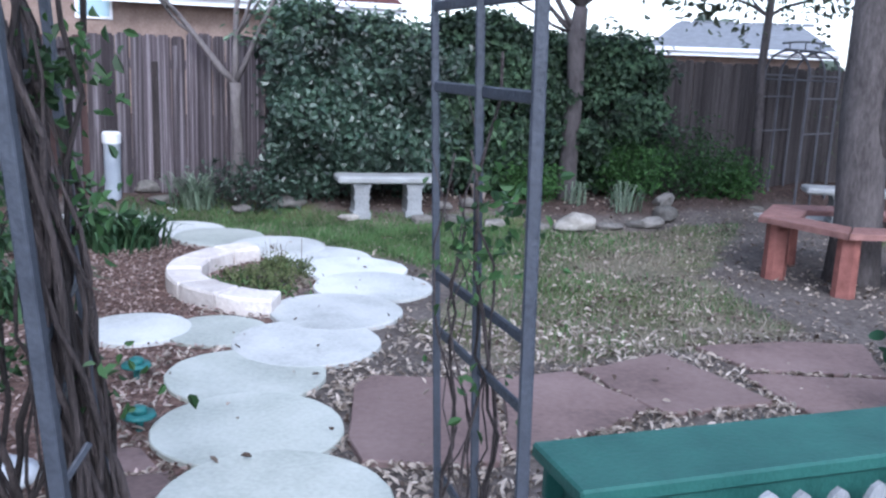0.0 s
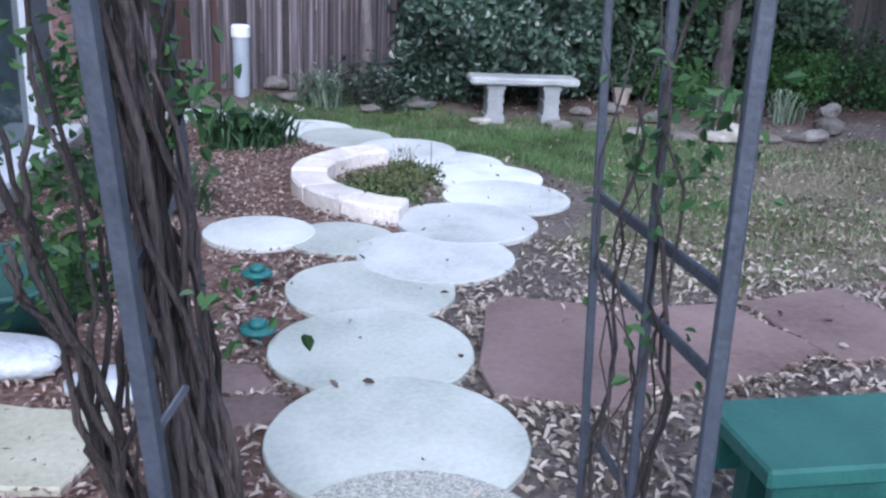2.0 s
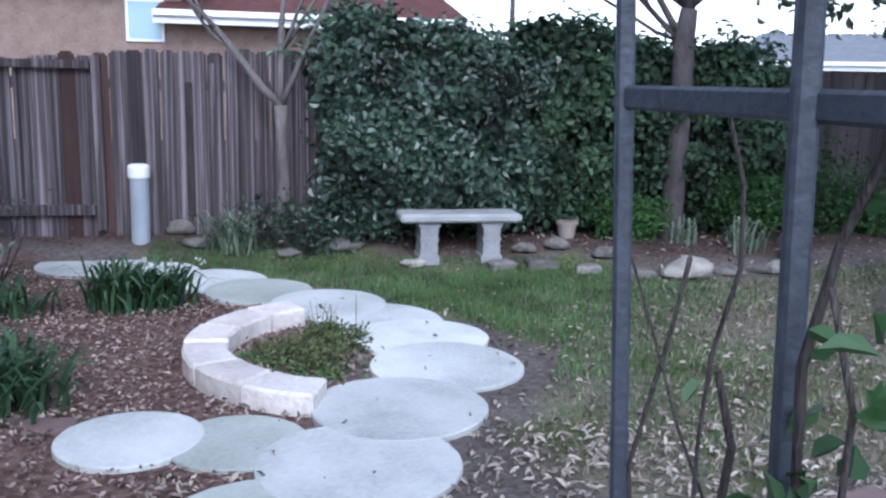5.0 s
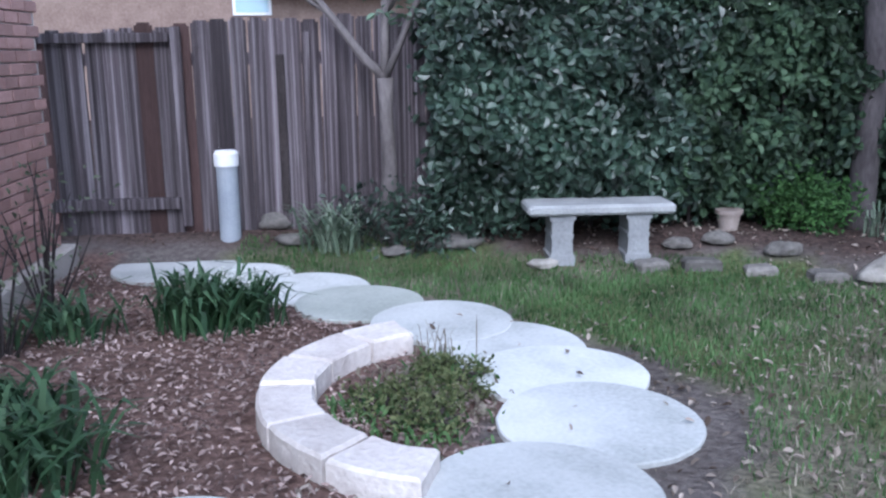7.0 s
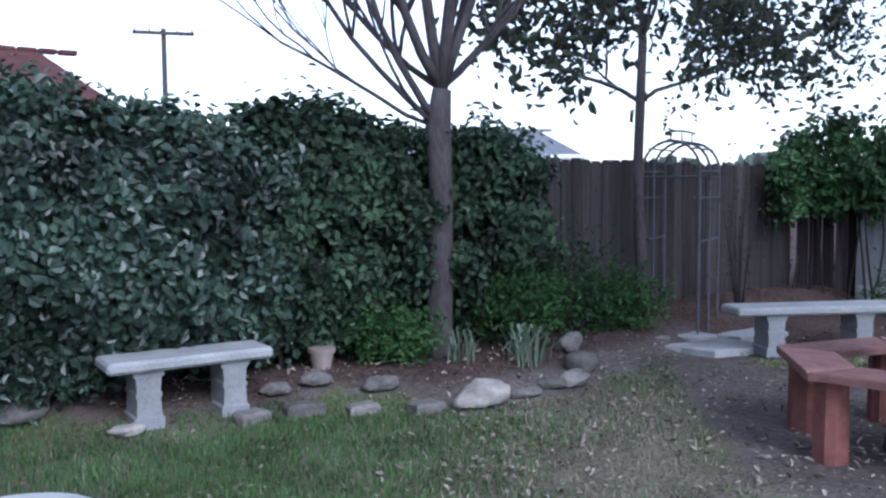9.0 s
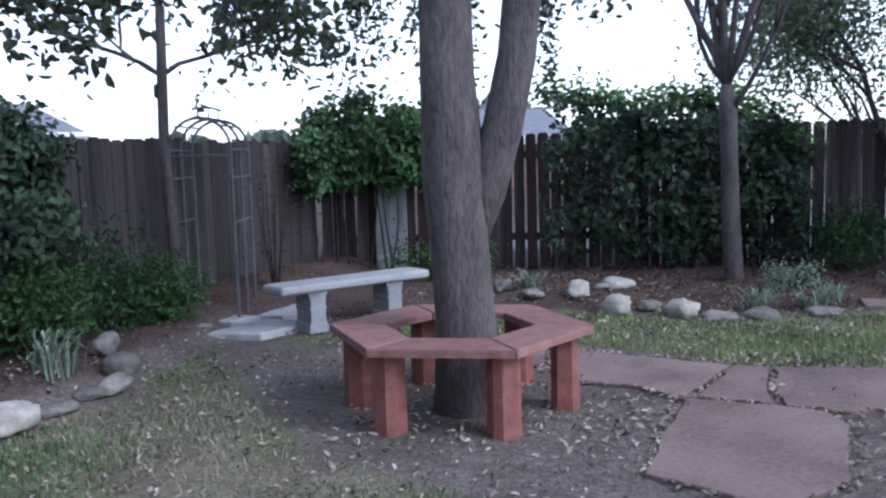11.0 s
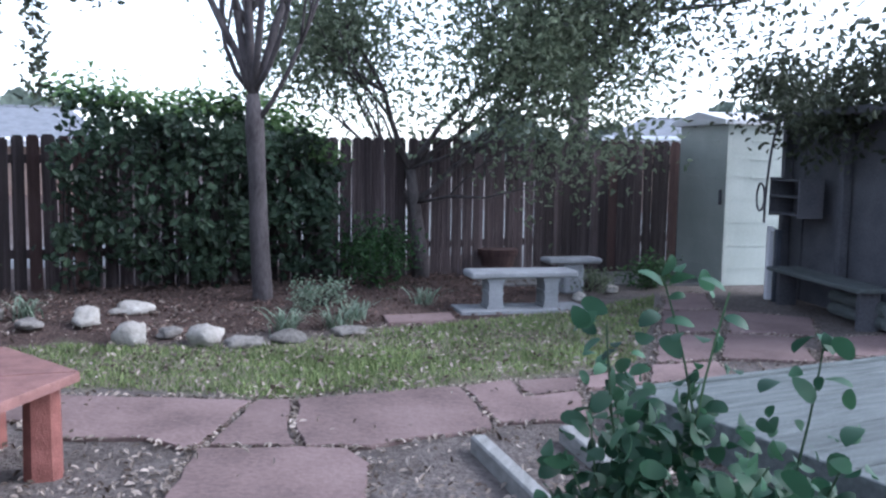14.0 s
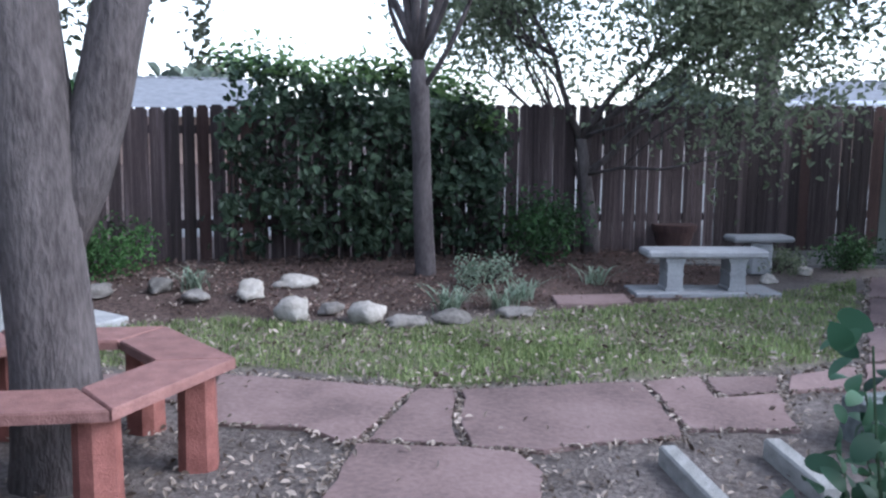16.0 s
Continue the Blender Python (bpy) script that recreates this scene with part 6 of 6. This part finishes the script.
zz = np.abs(rng.random(n)) * np.clip(lump + 1.2, 0.6, 6)
pos = np.stack([np.sin(a) * r_, 3 + np.cos(a) * r_, zz], 1)
M_FAR = leaf_mat("far_foliage", (0.07, 0.09, 0.075), (0.14, 0.17, 0.14), 0.3, 0.8, 0.1)
woods = leaves(pos, rng.normal(0, 1, (n, 3)), 1.6, rng, "distant_trees", M_FAR, None, 0.8)
tagged(woods, "hazy distant line of trees beyond the houses", "trees", kind="stuff")

# ---------------- grass, dead leaves, bark chips ----------------
def scatter(n, x0, x1, y0, y1, seed, test):
    rng = np.random.default_rng(seed)
    xy = np.stack([rng.uniform(x0, x1, n), rng.uniform(y0, y1, n)], 1)
    return xy[test(xy[:, 0], xy[:, 1], rng)], rng


def clear(x, y):
    """True away from stones and the crescent wall."""
    ok = np.ones(len(x), bool)
    for dx, dy, r, t, p in DISCS:
        ok &= (x - dx) ** 2 + (y - dy) ** 2 > (r + 0.01) ** 2
    for out in FLAGS:
        ok &= ~in_poly(x, y, out)
    rr = np.hypot(x + 1.03, y - 6.27)
    return ok & ~((rr > 0.68) & (rr < 0.96) & (x < -0.9))


def patchy(x, y, s=0.9, k=0.0):
    return np.array([noise.noise((a * s + k, b * s - k, k)) for a, b in zip(x, y)])


def green_n(x, y, rng):
    g = 0.95 * smooth(1.9, -0.2, x) * smooth(5.8, 7.4, y) + 0.5 * patchy(x, y) + 0.08
    return in_poly(x, y, LAWN_N) & clear(x, y) & (rng.random(len(x)) < g)


def dry_n(x, y, rng):
    return in_poly(x, y, LAWN_N) & clear(x, y) & (rng.random(len(x)) < 0.14 + 0.44 * smooth(-0.2, 1.4, x) + 0.4 * patchy(x, y, 1.1, 5.0))


xy, rng = scatter(110000, -3.2, 3.2, 4.5, 9.7, 201, green_n)
ob = blades(xy, ground_z(xy[:, 0], xy[:, 1]) - 0.015, 0.048, 0.004, rng, "lawn_grass", M_GRASS)
tagged(ob, "short patchy green lawn grass", "grass", kind="stuff")
xy, rng = scatter(42000, -2.7, 3.2, 4.5, 9.7, 202, dry_n)
ob = blades(xy, ground_z(xy[:, 0], xy[:, 1]) - 0.015, 0.042, 0.004, rng, "dry_grass", M_STRAW, None, 1.3)
tagged(ob, "dry straw-coloured grass in the worn lawn", "grass", kind="stuff")
xy, rng = scatter(95000, 3.5, 10.4, 3.8, 9.7, 203, lambda x, y, r: in_poly(x, y, LAWN_E) & clear(x, y) & (r.random(len(x)) < 0.72 + 0.75 * patchy(x, y, 1.1, 2.0)))
ob = blades(xy, ground_z(xy[:, 0], xy[:, 1]) - 0.015, 0.048, 0.005, rng, "lawn_grass", M_GRASS_E)
tagged(ob, "bright green lawn strip along the flagstones", "grass", kind="stuff")

xy, rng = scatter(30000, 3.5, 10.4, 3.8, 9.7, 210, lambda x, y, r: in_poly(x, y, LAWN_E) & clear(x, y) & (r.random(len(x)) < 0.35 - 0.6 * patchy(x, y, 1.1, 2.0)))
ob = blades(xy, ground_z(xy[:, 0], xy[:, 1]) - 0.015, 0.042, 0.004, rng, "dry_grass", M_STRAW, None, 1.3)
tagged(ob, "dry straw-coloured blades in the lawn strip", "grass", kind="stuff")


def litter_where(x, y, rng):
    keep = clear(x, y) & ~in_poly(x, y, MULCH_W) & (y < fence_y(x) - 0.2)
    thin = 1 - 0.75 * in_poly(x, y, LAWN_N) * smooth(5.8, 7.6, y) * smooth(1.4, 0.0, x) - 0.3 * in_poly(x, y, LAWN_E)
    drift = 0.75 * smooth(1.6, 0.3, x) * smooth(5.2, 3.8, y)
    return keep & (rng.random(len(x)) < (0.34 + 0.55 * patchy(x, y, 1.3, 8.0)) * thin * (1 - 0.45 * smooth(6.0, 8.0, y)) + drift)


xy, rng = scatter(48000, -1.2, 7.6, 2.0, 10.0, 204, litter_where)
ob = flat_bits(xy, ground_z(xy[:, 0], xy[:, 1]), 0.036, rng, "leaf_litter", M_LITTER)
tagged(ob, "scattered dry brown and grey fallen leaves", "leaves", kind="stuff")
M_STRAWBIT = leaf_mat("pale_dry_leaf", (0.12, 0.095, 0.08), (0.56, 0.50, 0.45), 0.3, 0.85, 0.1, 0.1)
xy, rng = scatter(13000, -1.5, 2.2, 2.0, 5.4, 211, lambda x, y, r: clear(x, y) & (r.random(len(x)) < 0.5 + 0.5 * patchy(x, y, 1.7, 3.0)))
ob = flat_bits(xy, ground_z(xy[:, 0], xy[:, 1]), 0.044, rng, "leaf_litter", M_STRAWBIT, 0.34, 0.35)
tagged(ob, "pale curled dry leaves drifted beside the stepping stones", "leaves", kind="stuff")
xy, rng = scatter(5000, 4.4, 9.8, 3.8, 9.0, 212, lambda x, y, r: in_poly(x, y, LAWN_E) & clear(x, y) & (r.random(len(x)) < 0.45 + 0.7 * patchy(x, y, 1.5, 6.0)))
ob = flat_bits(xy, ground_z(xy[:, 0], xy[:, 1]) + 0.015, 0.045, rng, "leaf_litter", M_LITTER, 0.45, 0.35)
tagged(ob, "brown fallen leaves lying in the lawn strip", "leaves", kind="stuff")
jr = np.random.default_rng(209)
pts = []
for out in FLAGS:
    for a, b in zip(out, out[1:] + out[:1]):
        n = int(math.dist(a, b) * 110)
        u = jr.random((n, 1))
        pts.append(np.array(a) * (1 - u) + np.array(b) * u + jr.normal(0, 0.03, (n, 2)))
xy = np.concatenate(pts)
xy = xy[clear(xy[:, 0], xy[:, 1])]
ob = flat_bits(xy, ground_z(xy[:, 0], xy[:, 1]), 0.034, jr, "leaf_litter", M_LITTER)
tagged(ob, "pale dry leaf bits caught in the stone joints", "leaves", kind="stuff")
xy, rng = scatter(700, -1.6, 5.6, 2.2, 8.2, 205, lambda x, y, r: ~clear(x, y) & (r.random(len(x)) < 0.5))
ob = flat_bits(xy, np.full(len(xy), 0.022), 0.035, rng, "leaf_litter", M_LITTER)
tagged(ob, "a few dry leaves lying on the stones", "leaves", kind="stuff")
xy, rng = scatter(24000, -4.4, -0.6, 2.0, 8.6, 206, lambda x, y, r: in_poly(x, y, MULCH_W) & clear(x, y))
ob = flat_bits(xy, ground_z(xy[:, 0], xy[:, 1]), 0.028, rng, "bark_mulch", M_CHIP, 0.45)
tagged(ob, "red-brown bark mulch chips", "mulch", kind="stuff")
xy, rng = scatter(9000, -4.0, 11.0, 5.0, 12.0, 207, lambda x, y, r: (y > fence_y(x) + bed_edge(x)) & (y < fence_y(x)))
ob = flat_bits(xy, ground_z(xy[:, 0], xy[:, 1]), 0.034, rng, "bark_mulch", M_CHIP_DARK, 0.4)
tagged(ob, "dark bark mulch in the back bed", "mulch", kind="stuff")
xy, rng = scatter(9000, 6.3, 12.0, 5.2, 11.5, 208, lambda x, y, r: ~in_poly(x, y, LAWN_E) & (np.abs((E1.x - E0.x) * (y - E0.y) - (E1.y - E0.y) * (x - E0.x)) / (E1 - E0).length < 2.6) & ((E1.x - E0.x) * (y - E0.y) - (E1.y - E0.y) * (x - E0.x) > 0))
ob = flat_bits(xy, ground_z(xy[:, 0], xy[:, 1]), 0.045, rng, "bark_mulch", M_CHIP_DARK, 0.35)
tagged(ob, "red-brown bark mulch in the fence bed", "mulch", kind="stuff")

# ---------------- bricks of the house wall ----------------
zz = 0.20
row = 0
while zz < 2.85:
    x = 4.61 + (0.108 if row % 2 else 0)
    while x < hw_len - 0.05:
        ob = new("brick", BRICK)
        ob.parent = house_wall
        ob.matrix_basis = pose(x, R.uniform(-0.002, 0.002), zz, 0, 0, R.uniform(-0.4, 0.4))
        x += 0.222
    zz += 0.078
    row += 1
